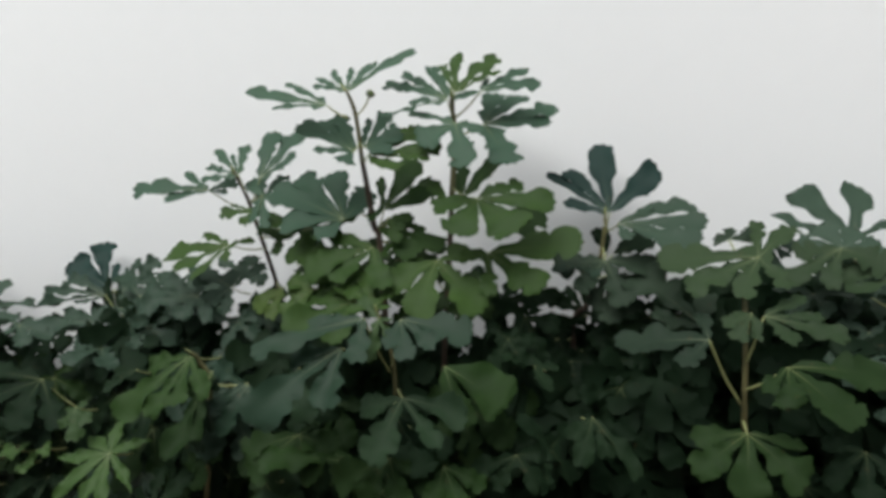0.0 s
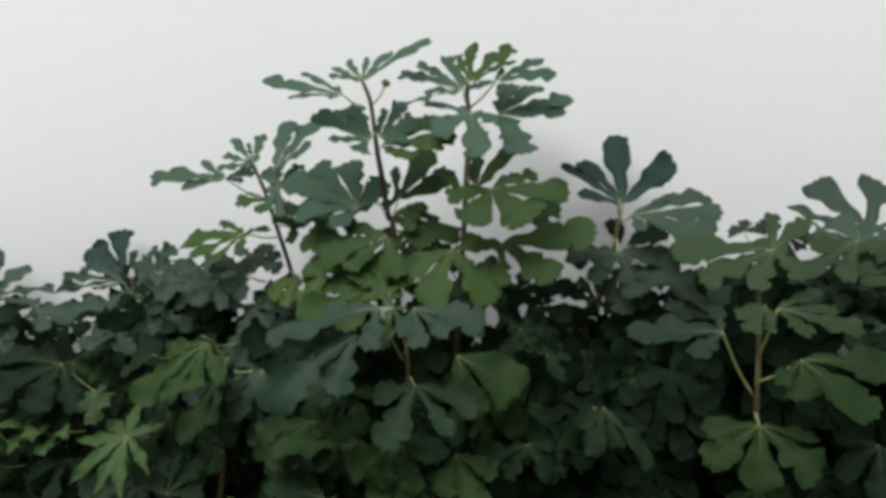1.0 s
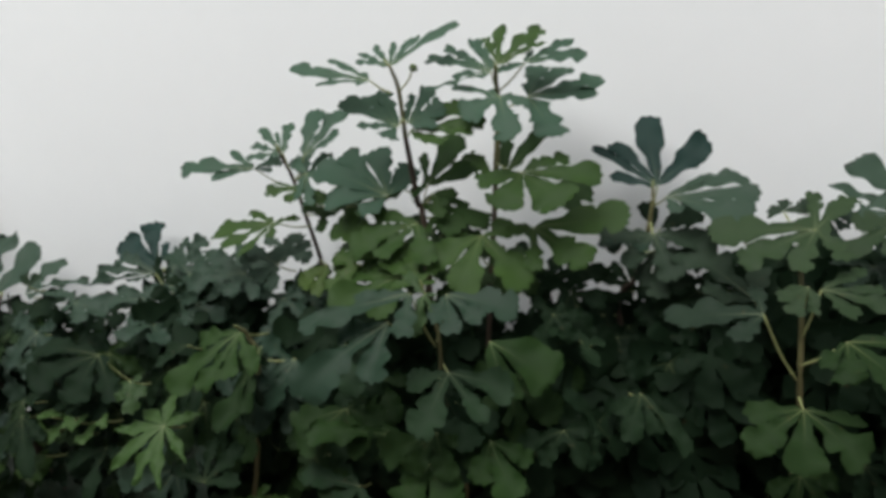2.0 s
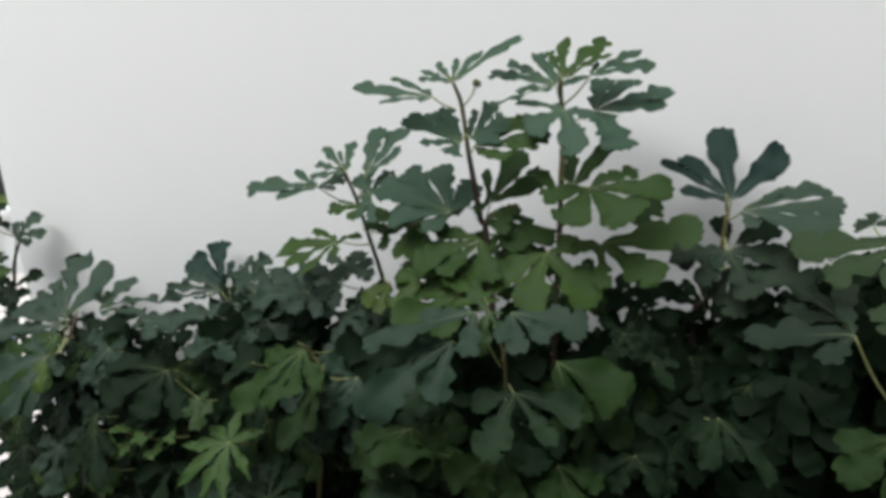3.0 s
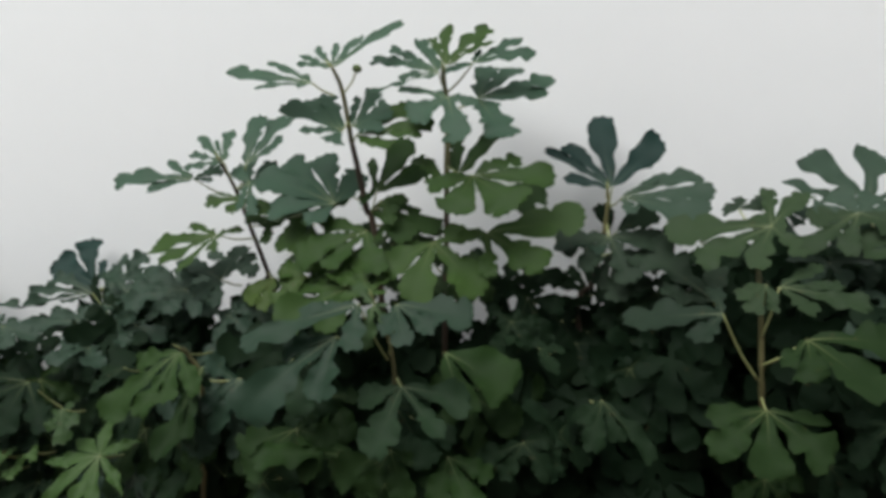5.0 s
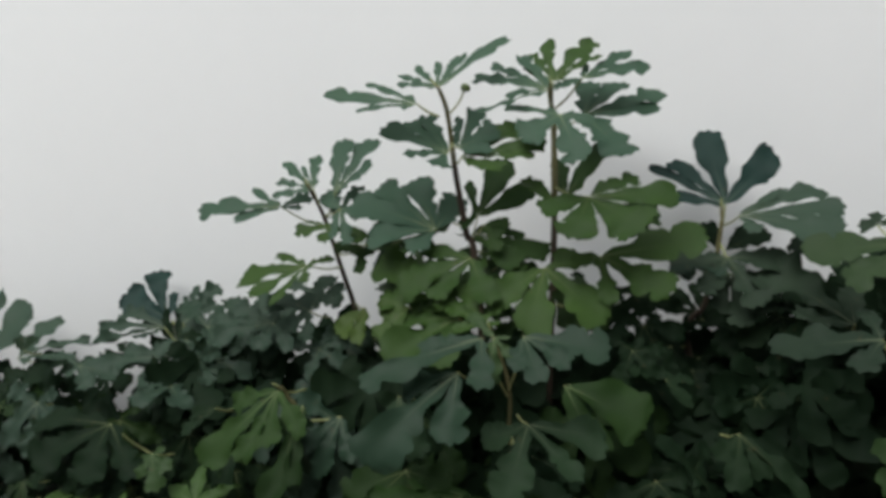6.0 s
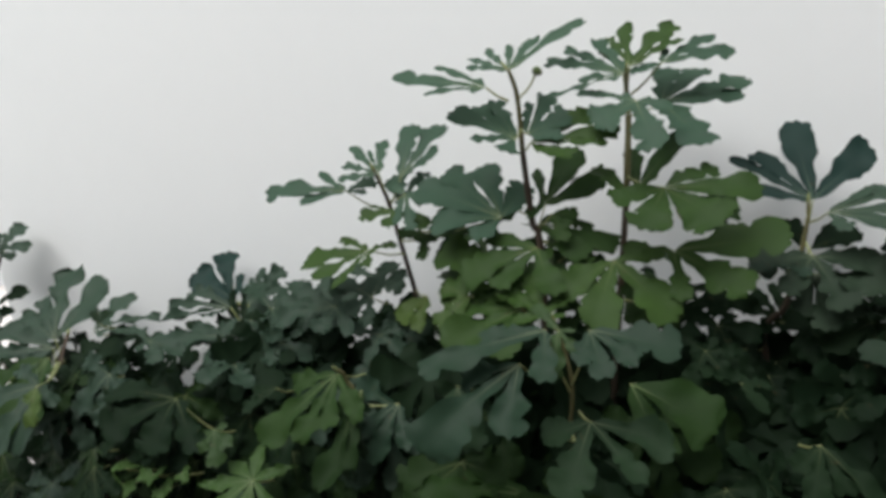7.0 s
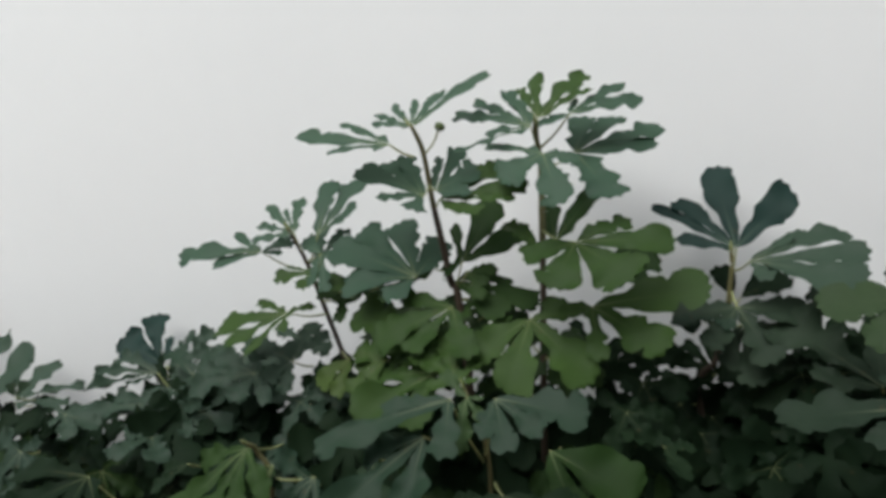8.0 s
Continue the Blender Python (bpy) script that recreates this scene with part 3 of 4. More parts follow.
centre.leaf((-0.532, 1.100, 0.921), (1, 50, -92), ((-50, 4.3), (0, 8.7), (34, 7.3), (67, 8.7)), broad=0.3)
centre.leaf((-0.554, 0.960, 0.816), (38, -35, 38), ((-145, 6.3), (-88, 10.8), (0, 9.5), (100, 6.6)), broad=0.35, tone="fresh_shade")
centre.leaf((-0.646, 1.200, 1.296), (21, 37, -64), ((-152, 5.7, 3.3), (-22, 6.6, 2), (0, 8.5, 2.5), (59, 4.5, 4),), calm=0.55, tooth=1.3, cut=0.4, tone="young")
centre.leaf((-0.380, 1.190, 1.267), (23, 36, -54), ((0, 6, 2.7), (26, 4.2, 1.8), (62, 4.3, 2.6),), calm=0.55, tooth=1.3, tone="fresh")
centre.leaf((-0.377, 1.220, 1.215), (2, 9, 1), ((-98, 3.8), (-48, 7.5), (0, 10.3), (60, 8.7), (140, 8.6)), broad=0.24, tone="fresh")
centre.leaf((-0.218, 1.160, 1.137), (54, 35, -22), ((-161, 4.8), (-53, 6.4), (0, 6), (56, 5.4), (106, 2.7)), broad=0.4, tone="sage")
centre.leaf((-0.125, 1.270, 1.130), (12, 46, -66), ((-84, 4.6), (0, 6.1), (44, 8.1), (94, 4)), broad=0.3)
centre.leaf((-0.135, 1.100, 1.079), (43, 41, -38), ((-159, 5.1), (-62, 5.8), (0, 5.8), (58, 5), (108, 2.5)), broad=0.34)
centre.leaf((-0.178, 1.300, 1.023), (54, 22, -15), ((-76, 5.6), (0, 5.6), (98, 6), (170, 5.6)), broad=0.34)
centre.leaf((-0.209, 1.300, 1.114), (31, 36, -50), ((-97, 3), (-47, 6), (0, 5.7), (180, 4.5)), broad=0.3)
centre.leaf((-0.526, 1.260, 1.160), (-24, 39, -126), ((-87, 7.2), (0, 5.5), (83, 5.4)), broad=0.36, tone="sage")
centre.leaf((-0.388, 1.200, 1.193), (35, 37, -56), ((-155, 5.4), (-72, 5.6), (0, 6.2), (66, 4.7)), broad=0.32, tone="sage")
centre.leaf((-0.312, 1.240, 1.157), (-14, 46, -105), ((-91, 4.7), (0, 5), (64, 4.6)), broad=0.36, tone="sage")
centre.leaf((-0.468, 1.270, 1.144), (16, 44, -72), ((-104, 2.5), (-54, 4.9), (0, 8.4), (35, 5.9), (85, 3)), broad=0.45, cut=0.5, tone="fresh")
centre.leaf((-0.397, 1.240, 1.126), (50, 41, -42), ((-146, 4.5), (-48, 6.1), (0, 6.2), (64, 4.4)), broad=0.4, tone="sage", cut=0.4)
centre.leaf((-0.348, 1.260, 1.189), (27, 20, -33), ((-161, 5.9), (-84, 5.7), (0, 6.2), (43, 6.3), (93, 3.1)), broad=0.38, tone="sage", cut=0.4)
centre.leaf((-0.263, 1.220, 1.136), (41, 20, -23), ((-74, 5.8), (-35, 7.7), (0, 8.6), (47, 5.6), (97, 2.8)), broad=0.4, tone="sage", cut=0.4)
centre.leaf((-0.545, 1.240, 1.127), (24, 24, -42), ((-143, 6.1), (-82, 5.6), (0, 5.6), (60, 6), (110, 3)), broad=0.4, tone="sage", cut=0.4)
centre.leaf((-0.170, 1.280, 1.081), (33, 18, -25), ((-162, 6.9), (-82, 4.6), (0, 5.7), (45, 8.6), (95, 4.3)), broad=0.4, cut=0.4)
centre.leaf((-0.513, 1.260, 1.179), (10, 42, -70), ((-154, 6.8), (-83, 5.4), (0, 5.5), (74, 5.5)), broad=0.3, tone="sage")
centre.leaf((-0.332, 1.240, 1.076), (28, 40, -56), ((-145, 4.7), (-67, 6.1), (0, 6.5), (62, 5.4)), broad=0.4, tone="fresh_shade", cut=0.4)
centre.leaf((-0.670, 1.220, 1.030), (41, 34, -40), ((-155, 5.4), (-71, 4.6), (0, 6.3), (53, 5.4), (103, 2.7)), broad=0.4, tone="slate", cut=0.4)
centre.leaf((-0.620, 1.250, 1.023), (-14, 64, -129), ((-98, 5.4), (0, 5.2), (77, 6.7)), broad=0.45, cut=0.4)
centre.leaf((-0.088, 1.300, 0.988), (-26, 48, -123), ((-90, 5.3), (0, 5.3), (70, 4.9)), broad=0.4, cut=0.4)
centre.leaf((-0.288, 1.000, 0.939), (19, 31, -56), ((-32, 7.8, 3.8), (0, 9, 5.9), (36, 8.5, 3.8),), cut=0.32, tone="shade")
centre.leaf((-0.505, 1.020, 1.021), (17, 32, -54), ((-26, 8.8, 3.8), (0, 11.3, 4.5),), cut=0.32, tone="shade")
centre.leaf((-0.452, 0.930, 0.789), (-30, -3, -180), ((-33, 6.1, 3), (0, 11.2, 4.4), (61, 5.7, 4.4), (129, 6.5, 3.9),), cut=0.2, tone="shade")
centre.leaf((-0.377, 0.960, 0.883), (-30, -3, -167), ((-18, 10.6, 4.3), (0, 16.6, 5.5), (35, 4.7, 5),), cut=0.3, tone="fresh_dim")
centre.leaf((-0.222, 0.970, 0.891), (21, 30, -52), ((-38, 7.5, 4.3), (0, 10.6, 5.8), (38, 7.9, 3.3),), cut=0.25, tone="fresh_dim")
centre.leaf((-0.319, 0.930, 0.856), (23, 28, -48), ((-104, 5.2, 5.1), (-54, 7.8, 7.3), (0, 8.5, 6.7),), cut=0.4, tone="fresh_dim")
centre.leaf((-0.046, 1.080, 0.875), (-35, -8, 169), ((-145, 5.4, 3.6), (0, 10.4, 2.9), (40, 9.4, 5.2), (96, 6.8, 3.5), (148, 6.1, 3.1),), cut=0.2, tone="deep_shade")
centre.leaf((-0.403, 1.200, 1.249), (34, 11, -4), ((-27, 10.7, 4.7), (0, 13.8, 5.8), (9, 9.2, 2.5), (34, 6.8, 2.9),), calm=0.55, tooth=0.7, cut=0.3, tone="fresh_dim")
centre.leaf((-0.499, 1.100, 1.146), (-20, 31, -131), ((-42, 5.2, 4.4), (0, 7.6, 5.8),), cut=0.5, neck=0.7, tooth=0.6, tone="lime")
centre.leaf((-0.437, 1.190, 1.272), (-35, 10, -160), ((-15, 13.8, 2.4), (0, 14.8, 4.7), (18, 10.5, 3.2),), calm=0.55, tooth=0.9, cut=0.25, neck=0.5, tone="sage")
centre.leaf((-0.497, 1.250, 1.097), (-35, -8, 174), ((-125, 7, 5.8), (0, 10.5, 5.6), (39, 7.6, 7.4), (114, 8.7, 5.8), (161, 9.6, 6.2),), cut=0.5, neck=0.7, tooth=0.7, tone="fresh_shade")

# right plant
right = Fig((0.220, 1.240, 0.0), "dense dark green fig tree with upright shoots beside the wall", 4)
right.shoot([(0.215, 1.240, 0.0), (0.040, 1.290, 0.60), (-0.026, 1.300, 1.006), (0.000, 1.300, 1.088), (0.017, 1.300, 1.178)], 0.0075, 0.0042, BARK_DARK)
right.shoot([(0.017, 1.300, 1.178), (0.022, 1.300, 1.235), (0.021, 1.300, 1.270)], 0.0042, 0.0028, BARK_GREEN)
right.shoot([(0.220, 1.240, 0.0), (0.240, 1.190, 0.60), (0.297, 1.160, 0.818), (0.256, 1.050, 0.995), (0.246, 1.060, 1.123), (0.241, 1.100, 1.212), (0.243, 1.130, 1.240)], 0.0062, 0.003, BARK_GREEN, bud=False)
right.shoot([(0.225, 1.240, 0.0), (0.480, 1.100, 0.60), (0.532, 1.170, 0.997), (0.517, 1.180, 1.179), (0.521, 1.200, 1.253)], 0.0055, 0.0032, BARK_GREEN)
right.leaf((0.029, 1.310, 1.271), (-11, -53, 104), ((-47, 13.6, 5.1, -0.31), (0, 15.3, 5.1), (39, 12.6, 3.9), (51, 15, 2), (70, 8.9, 2.5),), (0.022, 1.300, 1.217), calm=0.55, tooth=0.45, cut=0.22, neck=0.5, tone="teal")
right.leaf((0.046, 1.270, 1.259), (23, 5, -30), ((-37, 5.4, 2.7), (0, 15.8, 7.2), (26, 15.6, 4.9), (50, 14.5, 4.9), (70, 10.7, 2.3),), (0.026, 1.300, 1.236), calm=0.55, tooth=1.3, cut=0.2, neck=0.5, tone="slate")
right.leaf((0.026, 1.250, 1.192), (14, 33, -65), ((-98, 9.6, 6.9), (-49, 9.1, 4.3), (0, 10.8, 4.9), (61, 10.1, 5.7),), (0.022, 1.300, 1.203), calm=0.55, tooth=1.3, cut=0.32, tone="dusk")
right.leaf((0.031, 1.370, 1.172), (-12, -47, 125), ((0, 6.2, 3.9),), calm=0.55, tooth=0.2, neck=0.7, tone="deep_shade")
right.leaf((0.043, 1.370, 1.171), (28, -24, 25), ((0, 8.6, 5.3),), calm=0.55, tooth=0.2, neck=0.7, tone="deep_shade")
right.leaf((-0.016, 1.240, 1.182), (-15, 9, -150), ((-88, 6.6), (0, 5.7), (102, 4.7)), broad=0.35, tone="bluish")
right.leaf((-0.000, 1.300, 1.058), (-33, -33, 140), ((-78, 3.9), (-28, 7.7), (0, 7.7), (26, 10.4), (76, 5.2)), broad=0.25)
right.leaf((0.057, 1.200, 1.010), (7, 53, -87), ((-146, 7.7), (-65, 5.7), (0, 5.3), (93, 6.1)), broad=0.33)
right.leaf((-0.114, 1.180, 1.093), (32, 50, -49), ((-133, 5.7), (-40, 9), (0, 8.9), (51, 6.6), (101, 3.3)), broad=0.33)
right.leaf((0.114, 1.240, 1.090), (10, 44, -77), ((-120, 5.6), (-63, 8.7), (0, 6.8), (55, 8.8), (105, 4.4)), broad=0.34, tone="deep_shade")
right.leaf((0.264, 1.130, 1.247), (-30, 5, -178), ((-136, 9.6, 3.6), (-100, 8.7, 2.6), (0, 15.6, 6.4), (29, 13.6, 4.9), (66, 9.5, 3.7), (113, 7.4, 3.4),), (0.243, 1.100, 1.194), calm=0.55, tooth=1.3, cut=0.28, tone="dull")
right.leaf((0.267, 1.060, 1.172), (29, 6, -16), ((-32, 6.4, 3.1), (0, 11.7, 3.8), (20, 8.5, 2), (52, 7.8, 2.3),), (0.248, 1.050, 1.098), calm=0.55, tooth=1.3, cut=0.28, tone="dull")
right.leaf((0.246, 1.050, 1.179), (-17, 32, -120), ((-33, 5, 2.7), (0, 5.7, 3.9), (28, 4.8, 1.9),), (0.246, 1.060, 1.123), calm=0.55, tooth=1.3, cut=0.45, tone="dull")
right.leaf((0.184, 1.020, 1.141), (-23, 6, -172), ((-92, 6.1, 2.6), (0, 13.9, 6.3), (44, 7.1, 3.6),), (0.243, 1.030, 1.034), cut=0.22, tone="dusk")
right.leaf((0.294, 1.000, 1.116), (24, 0, -1), ((-127, 6.6, 2.7), (-100, 7.9, 4.7), (-50, 12.2, 7), (0, 13.5, 5.9),), (0.247, 1.030, 1.059), cut=0.16, neck=0.36, tone="fresh_shade")
right.leaf((0.243, 0.968, 1.018), (-28, 23, -144), ((-30, 8.2, 3.4), (0, 10.7, 4.8), (44, 10, 5.8), (96, 9.9, 5.2), (130, 7.9, 2.3),), (0.243, 1.000, 1.021), cut=0.16, neck=0.36, tone="fresh_shade")
right.leaf((0.436, 1.240, 1.260), (15, -33, 77), ((-44, 8.8, 2), (0, 13.9, 5.7), (53, 13, 9.4), (87, 13.4, 3),), (0.414, 1.150, 1.242), calm=0.55, tooth=0.15, cut=0.2, neck=0.4, late=0.14, tone="slate")
right.leaf((0.393, 1.160, 1.263), (-29, 22, -151), ((-17, 7.1, 6.1), (0, 12.4, 3.8), (34, 8.8, 3.1), (114, 7.4, 5.8),), (0.395, 1.150, 1.227), calm=0.55, tooth=1.3, cut=0.36, tone="dull")
right.leaf((0.530, 1.200, 1.241), (22, -37, 56), ((-75, 3.7, 4.1), (0, 5.9, 3.1), (28, 5.9, 4.8), (125, 4.5, 3.8),), (0.504, 1.150, 1.207), calm=0.55, tooth=0.5, cut=0.4, tone="slate")
right.leaf((0.604, 1.250, 1.203), (38, -26, 35), ((-87, 3.9), (-37, 7.8), (0, 9.7), (26, 8), (51, 7.7), (101, 3.9)), (0.510, 1.150, 1.198), broad=0.25, tone="bluish")
right.leaf((0.469, 1.120, 1.232), (-29, 6, 166), ((-52, 3.8, 3.3), (0, 8.3, 4), (25, 8.2, 3.1), (166, 5.3, 4.6),), (0.487, 1.100, 1.165), calm=0.55, tooth=1.3, cut=0.3, tone="dull")
right.leaf((0.497, 1.050, 1.128), (15, 6, -52), ((-170, 3.7), (-88, 4.1), (0, 5.9), (65, 8.8)), (0.471, 1.050, 1.087), broad=0.4, tone="slate")
right.leaf((0.474, 1.050, 1.041), (13, 53, -69), ((-78, 3.9), (-28, 7.8), (0, 10.2), (44, 7.1), (94, 3.5)), (0.474, 1.050, 1.070), broad=0.36, tone="slate")
right.leaf((0.416, 1.000, 0.991), (-5, 36, -99), ((-93, 5.9, 2.8), (-38, 8.5, 3.2), (0, 10.4, 4.2), (52, 6.4, 3.7),), (0.502, 1.020, 0.921), cut=0.2, tooth=0.6, tone="deep_shade")
right.leaf((0.277, 1.060, 0.848), (39, 42, -35), ((-90, 6), (-46, 7.8), (0, 5.9), (53, 5.6), (103, 2.8)), broad=0.34, tone="fresh_shade")
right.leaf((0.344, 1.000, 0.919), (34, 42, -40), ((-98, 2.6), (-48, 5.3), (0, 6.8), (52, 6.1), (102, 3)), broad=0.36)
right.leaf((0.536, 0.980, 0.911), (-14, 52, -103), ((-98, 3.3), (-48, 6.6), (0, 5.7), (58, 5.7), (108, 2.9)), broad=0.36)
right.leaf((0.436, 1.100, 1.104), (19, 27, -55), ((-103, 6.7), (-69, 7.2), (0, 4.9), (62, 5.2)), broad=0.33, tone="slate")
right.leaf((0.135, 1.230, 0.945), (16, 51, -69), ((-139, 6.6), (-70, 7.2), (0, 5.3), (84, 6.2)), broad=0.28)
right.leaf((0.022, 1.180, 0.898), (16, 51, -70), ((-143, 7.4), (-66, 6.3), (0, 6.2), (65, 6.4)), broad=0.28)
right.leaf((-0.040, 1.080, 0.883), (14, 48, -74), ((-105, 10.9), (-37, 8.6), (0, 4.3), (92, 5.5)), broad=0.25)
right.leaf((0.375, 1.200, 1.170), (11, 23, -73), ((-116, 6.2), (-54, 7.2), (0, 5.5), (77, 6.9)), broad=0.34, tone="slate")
right.leaf((0.467, 1.240, 1.163), (19, 28, -57), ((-132, 4.3), (-64, 6.2), (0, 5.3), (78, 5.9)), broad=0.34, tone="slate")
right.leaf((0.159, 1.200, 1.110), (14, 39, -71), ((-122, 6.2), (-59, 7), (0, 6.8), (79, 5.8)), broad=0.3, tone="deep_shade")
right.leaf((-0.027, 1.230, 0.987), (22, 45, -58), ((-134, 7.4), (-67, 7.1), (0, 6.9), (75, 6.5)), broad=0.28)
right.leaf((-0.060, 1.300, 1.003), (40, 32, -34), ((-425, 6.7), (-360, 6.2), (-268, 5.5), (-172, 5.5), (-122, 2.8)), broad=0.34)
right.leaf((0.195, 1.150, 1.112), (-21, -22, 148), ((-57, 7.9, 3.8), (0, 15.7, 8.5), (27, 8.6, 6.5),), cut=0.36, tone="dusk")
right.leaf((0.069, 1.330, 1.022), (47, 19, -14), ((125, 2.6), (175, 5.3), (269, 4.9), (360, 6.2), (406, 6.1)), broad=0.4, cut=0.4)
right.leaf((0.202, 1.300, 1.093), (23, 38, -51), ((-141, 4), (-65, 5.6), (0, 5.8), (67, 4.2)), broad=0.4, cut=0.4, tone="deep_shade")
right.leaf((-0.007, 1.300, 0.983), (36, 36, -38), ((-152, 5.1), (-78, 5.1), (0, 5.6), (71, 4.7)), broad=0.4, cut=0.4)
right.leaf((0.419, 1.200, 1.223), (11, 27, -71), ((-135, 5.3), (-67, 6.5), (0, 5.2), (77, 5.8)), broad=0.36, tone="slate", cut=0.36)
right.leaf((0.467, 1.180, 1.207), (19, 35, -65), ((-137, 4.6), (-69, 5.3), (0, 4.9), (84, 4.7)), broad=0.36, tone="slate")
right.leaf((0.561, 1.160, 1.177), (18, 48, -55), ((-138, 4), (-61, 5.5), (0, 5.1), (86, 4.8)), broad=0.36, tone="slate")
right.leaf((0.552, 1.200, 1.234), (31, 35, -23), ((-168, 3.3), (-79, 4.5), (0, 4.2), (66, 6.5)), broad=0.36, tone="slate")
right.leaf((0.446, 1.140, 1.129), (16, 34, -62), ((-136, 4.5), (-58, 5.6), (0, 4.6), (84, 4.9)), broad=0.36, tone="slate")
right.leaf((0.546, 1.120, 1.112), (15, 42, -64), ((-129, 4.4), (-69, 5.1), (0, 5), (88, 5)), broad=0.36, tone="slate")
right.leaf((0.177, 1.240, 1.200), (-6, -36, 106), ((-59, 5.2, 4.5), (0, 6.8, 4.9), (49, 5.7, 5),), calm=0.55, tooth=1.3, cut=0.45, tone="dusk")
right.leaf((0.230, 1.200, 1.257), (34, -12, 10), ((0, 4.4, 3.8), (61, 2.7, 2.6), (170, 2.5, 3.5),), calm=0.55, tooth=1.3, cut=0.45, tone="dusk")
right.leaf((0.406, 1.190, 1.253), (-36, -3, 176), ((-158, 6.1, 5.8), (-122, 5.3, 4.6), (-48, 5.8, 6.1), (0, 6.8, 6.2),), calm=0.55, tooth=0.5, cut=0.5, tone="slate")
right.leaf((0.586, 1.220, 1.238), (6, -36, 80), ((-59, 4.4, 3.3), (-24, 4.7, 2.1), (0, 5.5, 2.4),), calm=0.55, tooth=1.3, cut=0.4, tone="slate")
right.leaf((0.036, 1.270, 1.157), (2, 36, -86), ((-24, 8.5, 4), (0, 10.9, 4.7), (28, 9.7, 5.3), (64, 8.6, 5.4),), calm=0.55, tooth=1.3, cut=0.4, tone="dusk")
right.leaf((0.296, 1.200, 1.255), (11, 35, -72), ((0, 5.9, 2.9), (8, 3.4, 3.5), (77, 3.7, 4.2),), calm=0.55, tooth=0.5, cut=0.5, neck=0.8, tone="slate")

# left plant
left = Fig((-1.190, 1.240, 0.0), "low spreading green fig tree close to the white wall", 5)
left.shoot([(-1.190, 1.240, 0.0), (-1.080, 1.250, 0.50), (-1.013, 1.260, 0.844), (-1.057, 1.280, 0.928), (-1.086, 1.300, 0.973), (-1.130, 1.330, 1.008)], 0.008, 0.004, BARK_DARK)
left.shoot([(-1.195, 1.235, 0.0), (-1.380, 1.130, 0.50), (-1.457, 1.100, 0.771), (-1.509, 1.150, 0.888), (-1.534, 1.210, 0.953)], 0.008, 0.004, BARK_DARK)
left.shoot([(-1.185, 1.235, 0.0), (-0.800, 1.060, 0.50), (-0.696, 1.030, 0.924), (-0.704, 1.020, 1.014), (-0.709, 1.003, 1.037)], 0.006, 0.003, BARK_GREEN)
left.leaf((-1.144, 1.330, 1.023), (-20, -45, 129), ((-23, 6.4, 2.9), (0, 13.1, 5.7), (39, 13, 7.5),), (-1.088, 1.300, 0.959), cut=0.45, neck=0.7, tooth=0.6, tone="teal")
left.leaf((-1.092, 1.310, 1.019), (22, -37, 50), ((-46, 5.2, 3.1), (-22, 8.5, 4.4), (0, 11.4, 4.2), (29, 9.7, 3.1), (43, 7.4, 2.9),), (-1.080, 1.300, 0.959), cut=0.32, tone="slate")
left.leaf((-1.133, 1.300, 1.013), (-35, 8, -157), ((-35, 12.2, 4.3), (-18, 15.6, 2.7), (0, 16.2, 4.4), (2, 7.2, 3.3),), (-1.082, 1.300, 0.945), cut=0.28, tone="slate")
left.leaf((-1.042, 1.220, 0.982), (-30, 4, -167), ((-179, 9.8, 7.4), (-30, 6.5, 2.6), (-16, 13.8, 4.5), (0, 22.5, 5), (42, 9.9, 5.8), (136, 10.7, 4),), (-1.065, 1.280, 0.927), cut=0.28, tone="slate")
left.leaf((-1.076, 1.029, 0.929), (-30, -2, -171), ((0, 15.2, 5.1), (33, 14.1, 7.5), (87, 11.7, 7.2), (132, 14.1, 4.5),), (-1.011, 1.050, 0.855), cut=0.3, tone="deep_shade")
left.leaf((-0.957, 1.200, 1.058), (26, 1, 10), ((-106, 3.7), (-56, 7.4), (0, 9.7), (74, 6.8), (137, 9.7)), broad=0.34, tone="bluish")
left.leaf((-0.782, 1.150, 1.090), (-28, 10, -150), ((-113, 6.6, 3.5), (-50, 9.8, 4.3), (-24, 10.6, 4.7), (0, 11.6, 3.9), (48, 6.5, 4.4), (102, 7.8, 2.7),), cut=0.36, tone="slate")
left.leaf((-0.720, 1.180, 1.104), (-33, -15, 165), ((-109, 8.3, 2.5), (-84, 8.7, 4.2), (0, 9.6, 3.6), (75, 5.8, 4), (117, 6.8, 2.8),), cut=0.36, tone="slate")
left.leaf((-0.909, 1.150, 1.007), (21, 16, -11), ((-73, 5.8), (0, 8.5), (80, 5.9), (164, 8.4)), broad=0.34, tone="slate")
left.leaf((-0.987, 1.100, 0.975), (-5, 8, -44), ((-422, 8.3), (-360, 8.8), (-271, 6.8), (-162, 8.7), (-112, 4.3)), broad=0.34, tone="slate")
left.leaf((-0.708, 1.003, 1.030), (-20, 30, -132), ((-31, 7.9, 3.6), (0, 16.2, 5.7), (21, 12.7, 4.7), (41, 10.1, 4.7), (76, 10.5, 3.2),), cut=0.14, neck=0.4, tooth=0.7, stalk=(-0.7, 1.09, 0.99), tone="fresh_dim")
left.leaf((-0.688, 1.000, 0.984), (52, 46, -48), ((-70, 6.8), (-16, 12.6), (0, 9.7), (50, 4.8)), broad=0.2, tone="deep_shade")
left.leaf((-0.618, 1.040, 0.966), (-5, 36, -99), ((-35, 9.4, 3.4), (0, 10.9, 4.9), (32, 8.6, 2.8),), cut=0.2, tooth=0.6, tone="bluish")
